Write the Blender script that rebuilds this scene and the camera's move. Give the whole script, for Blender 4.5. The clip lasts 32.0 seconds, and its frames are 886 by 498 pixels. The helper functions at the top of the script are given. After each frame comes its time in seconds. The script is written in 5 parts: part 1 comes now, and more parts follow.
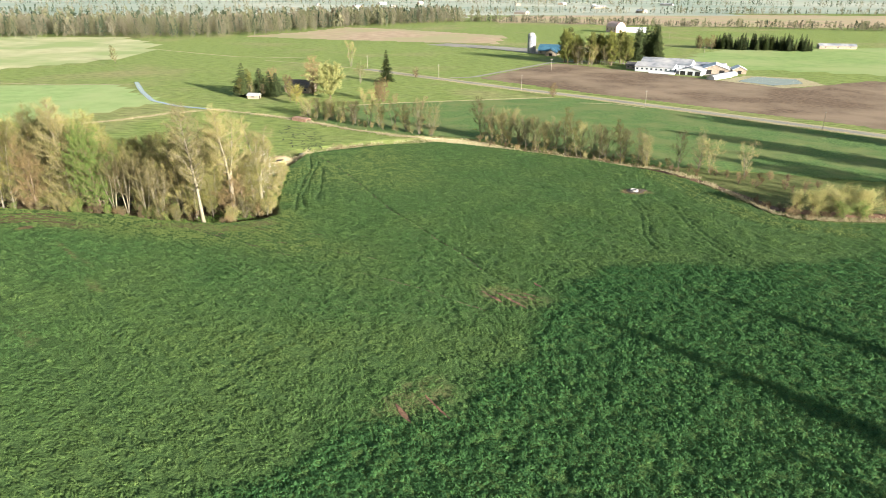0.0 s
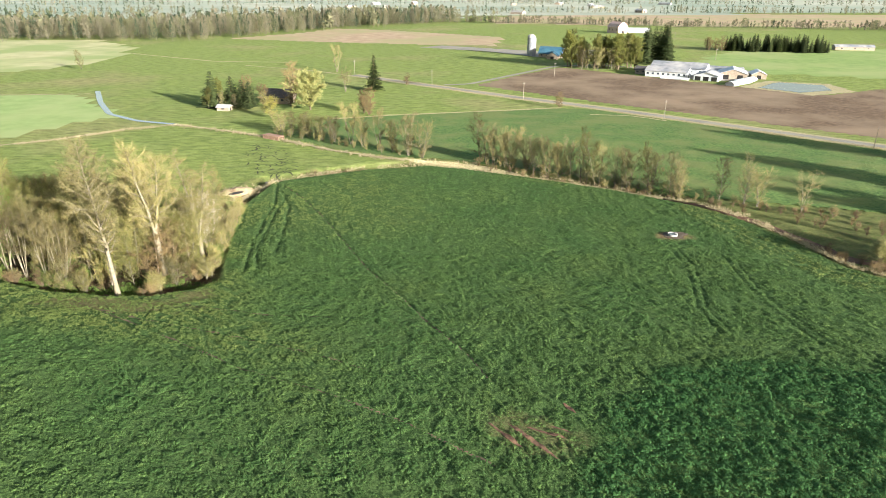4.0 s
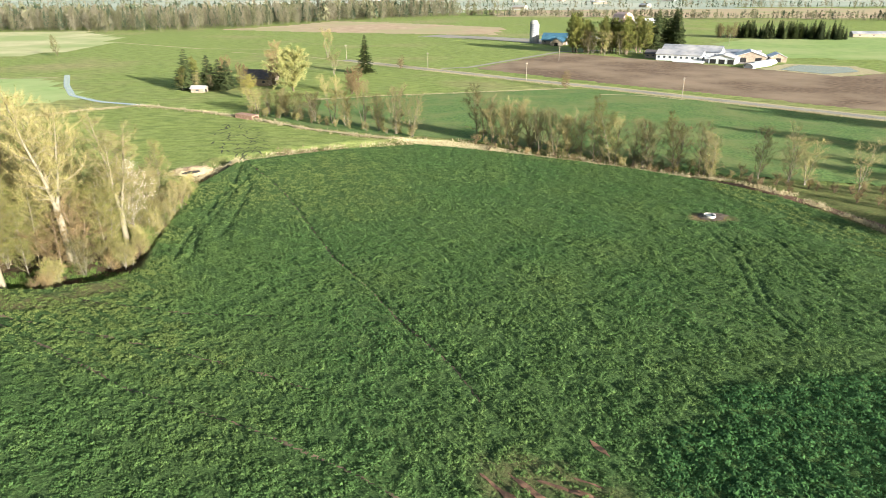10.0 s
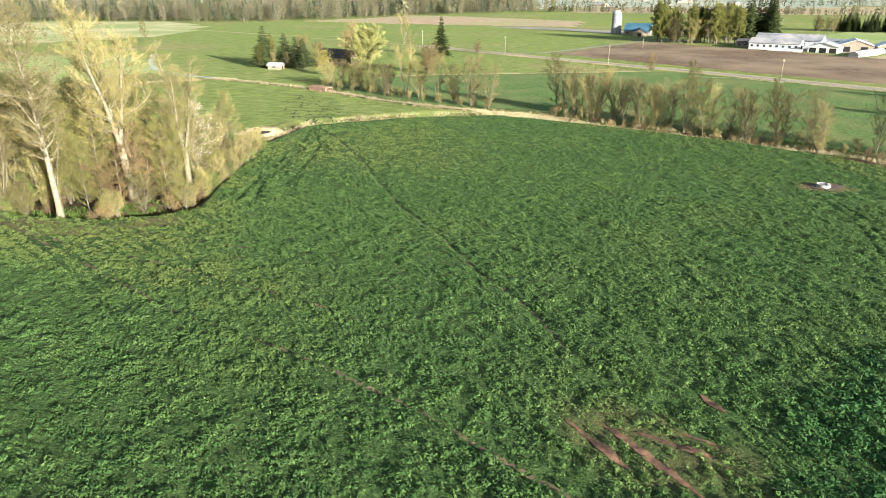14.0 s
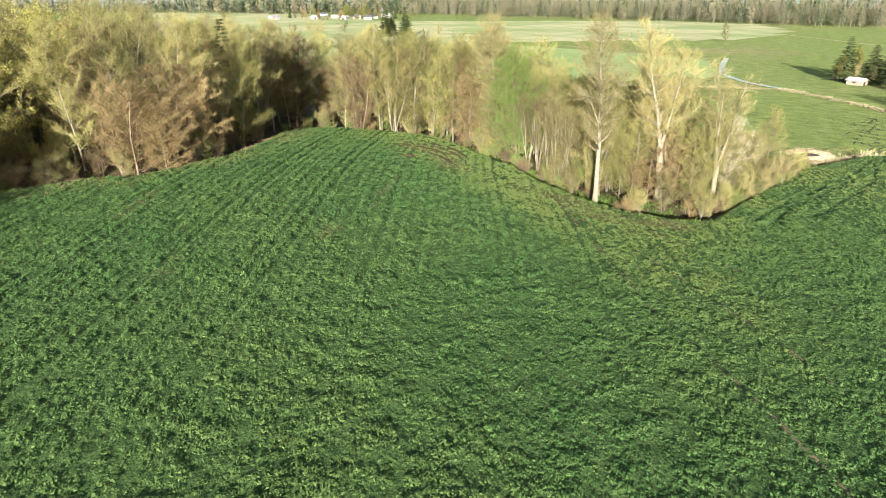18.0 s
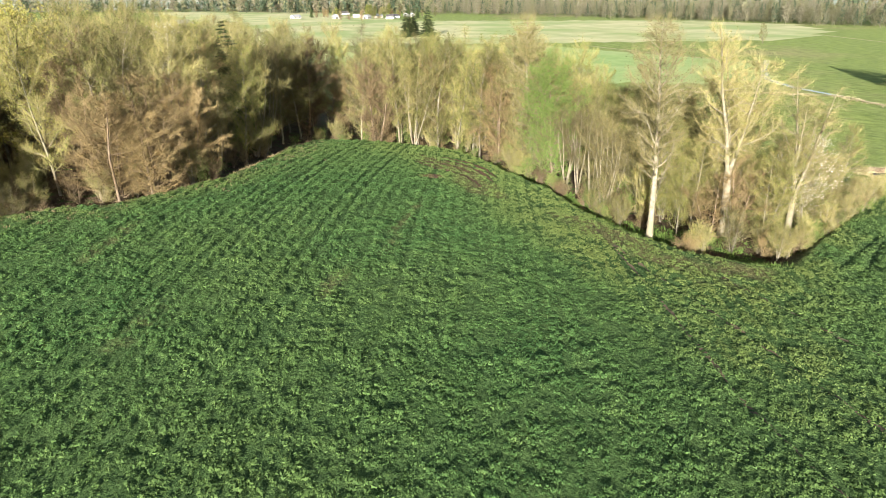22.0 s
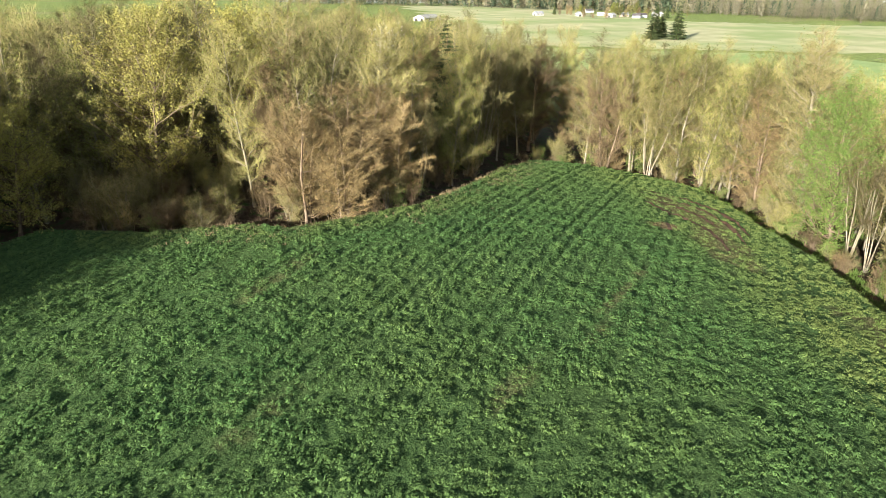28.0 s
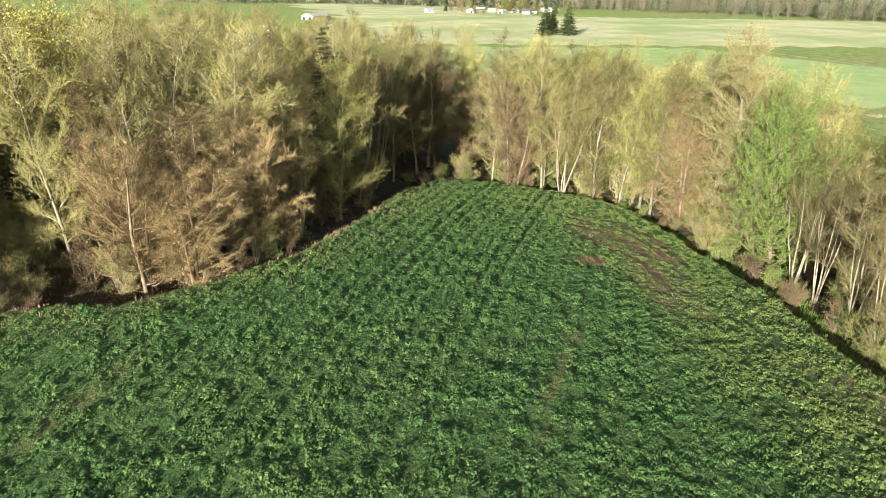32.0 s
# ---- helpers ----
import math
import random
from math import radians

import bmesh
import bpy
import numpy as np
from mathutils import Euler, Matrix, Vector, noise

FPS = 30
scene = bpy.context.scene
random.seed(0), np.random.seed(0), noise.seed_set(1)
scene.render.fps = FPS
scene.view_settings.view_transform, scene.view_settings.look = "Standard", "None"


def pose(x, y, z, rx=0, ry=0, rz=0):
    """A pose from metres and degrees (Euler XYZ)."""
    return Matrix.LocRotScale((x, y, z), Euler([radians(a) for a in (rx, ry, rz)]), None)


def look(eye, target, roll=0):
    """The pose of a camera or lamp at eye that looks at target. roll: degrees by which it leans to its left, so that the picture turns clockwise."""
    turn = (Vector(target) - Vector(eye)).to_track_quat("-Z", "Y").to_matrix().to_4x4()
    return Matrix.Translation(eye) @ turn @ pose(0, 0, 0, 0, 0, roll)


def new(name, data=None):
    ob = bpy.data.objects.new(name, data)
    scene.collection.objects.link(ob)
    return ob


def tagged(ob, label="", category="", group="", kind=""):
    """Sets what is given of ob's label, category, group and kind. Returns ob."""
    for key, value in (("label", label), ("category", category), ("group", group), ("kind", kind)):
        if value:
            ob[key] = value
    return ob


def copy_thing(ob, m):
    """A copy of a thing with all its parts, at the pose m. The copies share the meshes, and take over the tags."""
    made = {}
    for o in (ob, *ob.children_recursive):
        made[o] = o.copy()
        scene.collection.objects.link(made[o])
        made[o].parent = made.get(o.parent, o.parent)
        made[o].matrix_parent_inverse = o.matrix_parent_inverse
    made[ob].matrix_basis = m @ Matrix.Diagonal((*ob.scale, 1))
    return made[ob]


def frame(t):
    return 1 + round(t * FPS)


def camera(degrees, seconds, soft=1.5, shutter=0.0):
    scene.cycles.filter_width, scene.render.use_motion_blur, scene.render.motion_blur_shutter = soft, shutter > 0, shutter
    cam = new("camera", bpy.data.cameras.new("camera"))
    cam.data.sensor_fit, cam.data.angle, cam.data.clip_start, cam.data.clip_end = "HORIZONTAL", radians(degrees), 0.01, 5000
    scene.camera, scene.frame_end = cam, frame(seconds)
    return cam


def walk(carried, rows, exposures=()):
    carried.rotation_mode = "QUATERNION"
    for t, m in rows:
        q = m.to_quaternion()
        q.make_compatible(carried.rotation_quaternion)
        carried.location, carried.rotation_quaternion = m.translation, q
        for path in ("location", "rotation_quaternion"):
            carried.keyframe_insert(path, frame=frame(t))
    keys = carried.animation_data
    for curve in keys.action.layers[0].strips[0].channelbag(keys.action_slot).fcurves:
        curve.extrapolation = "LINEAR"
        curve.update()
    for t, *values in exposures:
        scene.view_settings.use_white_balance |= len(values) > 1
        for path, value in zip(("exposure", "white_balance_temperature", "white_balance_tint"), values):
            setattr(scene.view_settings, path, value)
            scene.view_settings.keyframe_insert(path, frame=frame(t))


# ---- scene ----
cam = camera(68.0, 32.0, soft=0.5)
PATH = [
    (0.0, (-4.79, -23.27, 57.38), (-3.777, -4.735, 49.936), 0.20),
    (1.0, (-3.99, -12.85, 57.60), (-2.937, 5.674, 50.124), 0.19),
    (2.0, (-3.05, -2.78, 57.82), (-1.994, 15.735, 50.336), 0.00),
    (3.0, (-2.57, 7.45, 57.04), (-1.440, 25.980, 49.593), 0.03),
    (3.5, (-2.07, 12.65, 56.84), (-0.928, 31.180, 49.392), 0.04),
    (5.5, (-0.77, 29.23, 53.66), (0.261, 47.772, 46.227), -0.00),
    (6.0, (-0.20, 32.02, 52.69), (0.799, 50.558, 45.264), -0.02),
    (7.0, (0.70, 35.98, 50.67), (1.707, 54.523, 43.248), -0.05),
    (8.0, (1.64, 38.61, 48.11), (2.656, 57.161, 40.710), -0.08),
    (9.0, (2.53, 40.42, 45.41), (3.553, 58.973, 38.019), -0.18),
    (10.0, (2.73, 41.95, 43.04), (3.795, 60.492, 35.632), -0.18),
    (11.0, (3.23, 43.38, 40.12), (4.289, 61.941, 32.736), -0.20),
    (12.0, (3.54, 44.64, 37.74), (4.587, 63.200, 30.362), -0.21),
    (13.0, (3.29, 46.09, 35.21), (4.367, 64.651, 27.835), -0.17),
    (13.5, (3.50, 46.71, 33.87), (4.545, 65.283, 26.526), -0.30),
    (14.0, (1.79, 47.53, 32.84), (0.823, 66.111, 25.490), -0.06),
    (14.5, (7.63, 42.25, 34.01), (-3.042, 57.508, 26.715), -0.11),
    (15.0, (10.20, 41.08, 35.44), (-3.374, 53.790, 28.084), -0.25),
    (15.5, (10.72, 42.60, 35.11), (-3.226, 54.918, 27.774), -0.58),
    (17.5, (6.68, 44.57, 35.42), (-7.363, 56.778, 28.090), -0.45),
    (18.0, (5.23, 45.25, 35.44), (-8.810, 57.473, 28.119), -0.22),
    (19.0, (2.13, 47.57, 35.68), (-11.992, 59.667, 28.314), -0.37),
    (20.0, (-0.97, 49.74, 35.54), (-15.171, 61.762, 28.204), -0.13),
    (21.0, (-3.90, 52.21, 35.39), (-18.219, 64.102, 28.061), -0.13),
    (22.0, (-7.40, 54.97, 35.30), (-21.823, 66.724, 27.959), -0.27),
    (23.0, (-10.62, 57.77, 35.08), (-25.166, 69.360, 27.729), -0.52),
    (24.0, (-13.82, 60.13, 35.28), (-28.465, 71.592, 27.906), -0.32),
    (24.5, (-15.72, 61.36, 35.21), (-30.888, 72.124, 27.849), -0.17),
    (25.0, (-16.97, 62.27, 34.73), (-33.905, 69.992, 27.413), -0.20),
    (25.5, (-18.01, 63.41, 35.00), (-35.284, 70.314, 27.655), 0.15),
    (27.5, (-20.03, 63.97, 36.39), (-37.478, 70.292, 28.932), 0.37),
    (28.0, (-22.60, 64.98, 36.22), (-40.090, 71.188, 28.775), 0.39),
    (29.0, (-27.46, 66.97, 35.99), (-45.014, 72.974, 28.534), 0.29),
    (30.0, (-31.94, 68.97, 35.72), (-49.543, 74.795, 28.231), 0.45),
    (30.5, (-33.82, 70.05, 35.69), (-50.774, 77.567, 28.212), 0.31),
    (31.0, (-35.50, 70.83, 35.76), (-51.856, 79.571, 28.273), 0.13),
    (31.5, (-37.08, 71.81, 35.73), (-53.386, 80.644, 28.241), 0.12),
    (32.0, (-38.22, 72.80, 35.98), (-54.534, 81.602, 28.471), 0.16),
]
walk(cam, [(t, look(eye, target, roll)) for t, eye, target, roll in PATH], exposures=[(0.0, 2.0, 6150, 10), (32.0, 2.0, 6150, 10)])

# ---------------------------------------------------------------- light
SUN_FROM = Vector((0.66, -0.75, 0.0)).normalized()
SUN_UP = radians(13.0)
world = bpy.data.worlds.new("sky")
scene.world = world
world.use_nodes = True
wn = world.node_tree
sky = wn.nodes.new("ShaderNodeTexSky")
sky.sky_type = "NISHITA"
sky.sun_disc = False
sky.sun_elevation = SUN_UP
sky.sun_rotation = math.atan2(SUN_FROM.x, SUN_FROM.y)
sky.air_density, sky.dust_density, sky.ozone_density = 1.2, 2.5, 1.0
wn.links.new(sky.outputs[0], wn.nodes["Background"].inputs[0])
wn.nodes["Background"].inputs[1].default_value = 0.06

sun_data = bpy.data.lights.new("sun", "SUN")
sun_data.energy, sun_data.angle, sun_data.color = 5.0, radians(0.6), (1.0, 0.94, 0.84)
sun = new("sun", sun_data)
sun_dir = Vector((SUN_FROM.x * math.cos(SUN_UP), SUN_FROM.y * math.cos(SUN_UP), math.sin(SUN_UP)))
sun.matrix_world = look(sun_dir * 300, (0, 0, 0))


# ---------------------------------------------------------------- materials
def nodes_of(name):
    m = bpy.data.materials.new(name)
    m.use_nodes = True
    return m, m.node_tree, m.node_tree.nodes["Principled BSDF"]


def noise_node(nt, scale, detail=4.0, stretch=None, rough=0.6):
    tc = nt.nodes.new("ShaderNodeNewGeometry")
    n = nt.nodes.new("ShaderNodeTexNoise")
    n.inputs["Scale"].default_value, n.inputs["Detail"].default_value, n.inputs["Roughness"].default_value = scale, detail, rough
    src = tc.outputs["Position"]
    if stretch:
        mp = nt.nodes.new("ShaderNodeMapping")
        mp.inputs["Rotation"].default_value = (0, 0, radians(stretch[0]))
        mp.inputs["Scale"].default_value = (stretch[1], 1, 1)
        nt.links.new(src, mp.inputs["Vector"])
        src = mp.outputs["Vector"]
    nt.links.new(src, n.inputs["Vector"])
    return n.outputs["Fac"]


def ramp_node(nt, fac, stops):
    r = nt.nodes.new("ShaderNodeValToRGB")
    while len(r.color_ramp.elements) < len(stops):
        r.color_ramp.elements.new(0.5)
    for e, (p, c) in zip(r.color_ramp.elements, stops):
        e.position, e.color = p, (*c, 1)
    nt.links.new(fac, r.inputs["Fac"])
    return r.outputs["Color"]


def mix_node(nt, fac, a, b, how="MIX"):
    m = nt.nodes.new("ShaderNodeMix")
    m.data_type, m.blend_type = "RGBA", how
    for v, k in ((fac, 0), (a, 6), (b, 7)):
        if isinstance(v, (int, float)):
            m.inputs[k].default_value = v
        elif isinstance(v, tuple):
            m.inputs[k].default_value = (*v, 1)
        else:
            nt.links.new(v, m.inputs[k])
    return m.outputs[2]


def bump_node(nt, p, height, strength, distance):
    b = nt.nodes.new("ShaderNodeBump")
    b.inputs["Strength"].default_value, b.inputs["Distance"].default_value = strength, distance
    nt.links.new(height, b.inputs["Height"])
    nt.links.new(b.outputs["Normal"], p.inputs["Normal"])


def surface(name, c1, c2, scale=1.0, rough=0.9, big=0.0, c3=None, bump=0.3, dist=0.05, metal=0.0, island=0.0, stretch=None):
    """Two tones by fine noise, a third by broad noise, and fine relief."""
    m, nt, p = nodes_of(name)
    fine = noise_node(nt, scale, stretch=stretch)
    col = ramp_node(nt, fine, [(0.35, c1), (0.65, c2)])
    if big:
        col = mix_node(nt, ramp_node(nt, noise_node(nt, big, 3.0), [(0.42, (0, 0, 0)), (0.62, (1, 1, 1))]), col, c3)
    if island:
        g = nt.nodes.new("ShaderNodeNewGeometry")
        tone = ramp_node(nt, g.outputs["Random Per Island"], [(0.0, (1 - island,) * 3), (1.0, (1 + island,) * 3)])
        col = mix_node(nt, 1.0, col, tone, "MULTIPLY")
    nt.links.new(col, p.inputs["Base Color"])
    p.inputs["Roughness"].default_value, p.inputs["Metallic"].default_value = rough, metal
    p.inputs["Specular IOR Level"].default_value = 0.25
    if bump:
        bump_node(nt, p, fine, bump, dist)
    return m


def leafy(name, c1, c2, thin=0.35, spread=0.35):
    """Leaves or twigs: tone varies from leaf to leaf and from plant to plant, some light passes through."""
    m, nt, p = nodes_of(name)
    g = nt.nodes.new("ShaderNodeNewGeometry")
    o = nt.nodes.new("ShaderNodeObjectInfo")
    col = ramp_node(nt, g.outputs["Random Per Island"], [(0.0, c1), (1.0, c2)])
    tone = ramp_node(nt, o.outputs["Random"], [(0.0, (1 - spread, 1 - spread * 1.1, 1 - spread)), (1.0, (1 + spread, 1 + spread * 0.85, 1 + spread * 0.6))])
    col = mix_node(nt, 1.0, col, tone, "MULTIPLY")
    nt.links.new(col, p.inputs["Base Color"])
    p.inputs["Roughness"].default_value = 0.75
    p.inputs["Specular IOR Level"].default_value = 0.2
    if thin:
        t = nt.nodes.new("ShaderNodeBsdfTranslucent")
        nt.links.new(col, t.inputs["Color"])
        mx = nt.nodes.new("ShaderNodeMixShader")
        mx.inputs[0].default_value = thin
        nt.links.new(p.outputs[0], mx.inputs[1])
        nt.links.new(t.outputs[0], mx.inputs[2])
        nt.links.new(mx.outputs[0], nt.nodes["Material Output"].inputs["Surface"])
    return m


BARK_PALE = surface("pale_bark", (0.105, 0.09, 0.06), (0.275, 0.24, 0.17), 2.2, 0.95, 0.35, (0.18, 0.16, 0.10), bump=0.9, dist=0.06)
BARK_BROWN = surface("brown_bark", (0.09, 0.066, 0.043), (0.20, 0.15, 0.10), 1.5, 0.95, bump=0.6, dist=0.03)
BARK_GREY = surface("grey_bark", (0.085, 0.074, 0.054), (0.24, 0.21, 0.155), 1.2, 0.9, bump=0.5, dist=0.03)
TWIG_TAN = leafy("tan_twigs", (0.104, 0.098, 0.037), (0.250, 0.230, 0.094), 0.0, 0.42)
TWIG_RED = leafy("russet_twigs", (0.100, 0.077, 0.036), (0.215, 0.163, 0.078), 0.0, 0.4)
TWIG_PALE = leafy("straw_twigs", (0.168, 0.152, 0.062), (0.34, 0.303, 0.132), 0.0, 0.3)
BUD_OLIVE = leafy("olive_buds", (0.088, 0.108, 0.025), (0.200, 0.222, 0.058), 0.3, 0.45)
BUD_TAN = leafy("tan_buds", (0.14, 0.116, 0.055), (0.25, 0.205, 0.10), 0.2, 0.42)
LEAF_LIME = leafy("lime_leaves", (0.21, 0.205, 0.045), (0.40, 0.375, 0.105), 0.4, 0.15)
LEAF_PALE = leafy("pale_lime_leaves", (0.24, 0.25, 0.085), (0.40, 0.40, 0.16), 0.35, 0.1)
LEAF_GREEN = leafy("green_leaves", (0.07, 0.125, 0.024), (0.165, 0.245, 0.055), 0.35, 0.2)
BLOSSOM = leafy("white_blossom", (0.40, 0.37, 0.33), (0.62, 0.60, 0.55), 0.3, 0.1)
NEEDLE = leafy("dark_needles", (0.028, 0.046, 0.016), (0.080, 0.102, 0.036), 0.15, 0.3)
# tree tones for the far woods, lightened in colour to stand in for haze
FAR_TAN = leafy("hazed_bare_trees", (0.16, 0.146, 0.098), (0.27, 0.245, 0.165), 0.5, 0.0)
FAR_OLIVE = leafy("hazed_budding_trees", (0.14, 0.142, 0.075), (0.23, 0.225, 0.125), 0.5, 0.0)
FAR_DARK = leafy("hazed_conifers", (0.045, 0.065, 0.036), (0.08, 0.105, 0.06), 0.4, 0.0)
DRY_GRASS = surface("dry_grass", (0.23, 0.20, 0.10), (0.44, 0.38, 0.215), 2.0, 0.95, bump=0.8, dist=0.2)
PLOUGH = surface("ploughed_soil", (0.075, 0.047, 0.027), (0.190, 0.128, 0.076), 0.9, 0.97, 0.02, (0.235, 0.170, 0.108), bump=1.0, dist=0.5, stretch=(47, 0.4))
# same grass as the pasture; its weaker glare is painted in as darker green
ROUGH = surface("rough_darkened_pasture", (0.044, 0.092, 0.020), (0.120, 0.190, 0.044), 1.1, 0.97, 0.06, (0.130, 0.160, 0.046), bump=1.0, dist=0.35)
BROWN_LAND = surface("stubble_soil", (0.30, 0.21, 0.13), (0.42, 0.31, 0.20), 0.08, 0.97, 0.01, (0.30, 0.27, 0.13), bump=0.5, dist=0.3)
STRAW_LAND = surface("straw_pasture", (0.34, 0.33, 0.16), (0.46, 0.425, 0.23), 0.05, 0.97, 0.012, (0.25, 0.30, 0.105), bump=0.4, dist=0.3)
GREEN_LAND = surface("bright_pasture", (0.16, 0.235, 0.06), (0.225, 0.30, 0.085), 0.12, 0.97, 0.012, (0.26, 0.30, 0.11), bump=0.5, dist=0.3)
GRAVEL = surface("gravel_road", (0.17, 0.155, 0.13), (0.26, 0.24, 0.205), 1.0, 0.95, 0.05, (0.28, 0.25, 0.20))
EARTH = surface("tan_earth", (0.12, 0.080, 0.048), (0.25, 0.180, 0.110), 1.2, 0.95, 0.3, (0.30, 0.24, 0.14), bump=0.9, dist=0.15)
MUD = surface("red_brown_mud", (0.070, 0.039, 0.024), (0.175, 0.100, 0.060), 1.2, 0.8, bump=0.9, dist=0.1)
TRACK_SOIL = surface("trodden_soil", (0.045, 0.045, 0.022), (0.150, 0.105, 0.066), 0.5, 0.95, bump=0.8, dist=0.1)
TANK_MUD = surface("trampled_mud", (0.060, 0.044, 0.030), (0.150, 0.115, 0.080), 1.2, 0.85, bump=0.9, dist=0.1)
RUT = surface("rut_soil", (0.030, 0.040, 0.015), (0.06, 0.06, 0.03), 1.5, 0.95, bump=0.8, dist=0.1)
WATER, wnt, wp = nodes_of("pond_water")
wp.inputs["Base Color"].default_value = (0.17, 0.175, 0.165, 1)
wp.inputs["Roughness"].default_value = 0.05
bump_node(wnt, wp, noise_node(wnt, 0.8), 0.05, 0.03)
WHITE_WALL = surface("white_siding", (0.46, 0.47, 0.48), (0.60, 0.61, 0.62), 0.6, 0.6, bump=0.1)
GREY_ROOF = surface("grey_metal_roof", (0.15, 0.16, 0.175), (0.23, 0.24, 0.255), 0.4, 0.5, 0.05, (0.42, 0.40, 0.38), bump=0.1)
WHITE_ROOF = surface("white_metal_roof", (0.46, 0.48, 0.50), (0.60, 0.62, 0.64), 0.4, 0.4, bump=0.1)
BLUE_ROOF = surface("blue_metal_roof", (0.035, 0.09, 0.13), (0.06, 0.14, 0.19), 0.4, 0.45, bump=0.1)
DARK_ROOF = surface("dark_shingle_roof", (0.05, 0.045, 0.045), (0.11, 0.10, 0.095), 1.0, 0.9)
PINK_WALL = surface("faded_pink_boards", (0.50, 0.33, 0.28), (0.64, 0.46, 0.40), 0.8, 0.85)
TAN_WALL = surface("tan_siding", (0.24, 0.19, 0.14), (0.34, 0.28, 0.21), 0.8, 0.85)
CONCRETE = surface("weathered_concrete", (0.24, 0.23, 0.21), (0.36, 0.35, 0.32), 0.8, 0.9)
DARK_OPENING = surface("dark_interior", (0.015, 0.015, 0.015), (0.03, 0.028, 0.025), 1.0, 0.95, bump=0)
POLE_WOOD = surface("pole_wood", (0.20, 0.17, 0.13), (0.32, 0.28, 0.22), 2.0, 0.9)
OLD_WOOD = surface("old_planks", (0.22, 0.13, 0.09), (0.38, 0.24, 0.17), 2.0, 0.9)
GLASS = surface("window_glass", (0.03, 0.04, 0.05), (0.06, 0.07, 0.08), 0.5, 0.1, bump=0)
PLASTIC_WHITE = surface("white_plastic", (0.48, 0.48, 0.47), (0.60, 0.60, 0.59), 0.5, 0.4, bump=0.05)

# ---------------------------------------------------------------- ground
FIELD = [(-40, -70), (-46, -20), (-49, 10), (-58, 25), (-80, 31), (-98, 37), (-105, 45), (-99, 57), (-98.5, 67), (-96, 72), (-98, 80), (-102, 90), (-111, 100), (-125, 113),
         (-131, 122), (-128, 130), (-121, 138), (-110, 142.5), (-100, 140.5), (-91, 137.5), (-77, 134), (-66, 128.5), (-56, 126), (-47, 126),
         (-40, 130), (-37, 134), (-40, 150), (-43, 172), (-45, 193), (-41.5, 215), (-31, 221), (-14, 229), (6, 233), (18, 228), (32, 220),
         (47, 210.5), (61, 200.5), (77, 186), (85, 173.5), (89, 160), (91, 149), (92.5, 141), (97, 135.5), (106, 133.5), (120, 132.6), (152, 128), (178, 60), (172, -70)]
rng = np.random.default_rng(7)


def smooth(a, b, v):
    s = np.clip((v - a) / (b - a), 0, 1)
    return s * s * (3 - 2 * s)


def outline_distance(poly, x, y):
    """Metres from the outline of a polygon: above 0 outside it, below 0 inside."""
    x, y = np.asarray(x, float), np.asarray(y, float)
    best, inside = np.full(x.shape, 1e9), np.zeros(x.shape, bool)
    for (ax, ay), (bx, by) in zip(poly, poly[1:] + poly[:1]):
        dx, dy = bx - ax, by - ay
        s = np.clip(((x - ax) * dx + (y - ay) * dy) / (dx * dx + dy * dy), 0, 1)
        best = np.minimum(best, np.hypot(x - ax - s * dx, y - ay - s * dy))
        if dy:
            inside ^= ((ay > y) != (by > y)) & (x < ax + (y - ay) * dx / dy)
    return np.where(inside, -best, best)


LATTICE = rng.random((256, 256))


def value_noise(x, y, size):
    """Smooth noise of 0 to 1 with bumps of about that many metres."""
    x, y = np.asarray(x, float) / size, np.asarray(y, float) / size
    i, j = np.floor(x).astype(int), np.floor(y).astype(int)
    u, v = x - i, y - j
    u, v = u * u * (3 - 2 * u), v * v * (3 - 2 * v)
    a, b, c, d = (LATTICE[(i + p) % 256, (j + q) % 256] for p, q in ((0, 0), (1, 0), (0, 1), (1, 1)))
    return a * (1 - u) * (1 - v) + b * u * (1 - v) + c * (1 - u) * v + d * u * v


def height(x, y):
    """The lie of the land: a rounded field on a low hill, a bank and ditch round it, and the plain."""
    x, y = np.asarray(x, float), np.asarray(y, float)
    hill = 10 * np.exp(-(((x + 100) / 140) ** 2) - ((y - 65) / 80) ** 2)
    d = outline_distance(FIELD, x, y)
    wood_side = smooth(-30, -60, x) * smooth(205, 190, y)
    dip = smooth(0.2, 1.6, d) * (1 - (1 - 0.55 * wood_side) * smooth(5, 9, d))
    roll = (value_noise(x + 900, y + 300, 60) - 0.5) * 1.2 * smooth(150, 40, np.abs(y - 90))
    return hill - 1.8 * dip * (1 - 0.6 * smooth(-43, -39, x) * smooth(200, 185, y) * smooth(60, 120, y)) + roll * (d < 400)


def axis_lines(lo, hi, step, far_lo, far_hi):
    mid = list(np.arange(lo, hi + 0.01, step))
    grow, v, out_hi = step, mid[-1], []
    while v < far_hi:
        grow = min(grow * 1.12, 1.0) if v < 240 else grow * 1.12
        v += grow
        out_hi.append(v)
    grow, v, out_lo = step, mid[0], []
    while v > far_lo:
        grow = min(grow * 1.12, 1.0) if v > -62 else grow * 1.12
        v -= grow
        out_lo.append(v)
    return np.array(out_lo[::-1] + mid + out_hi)


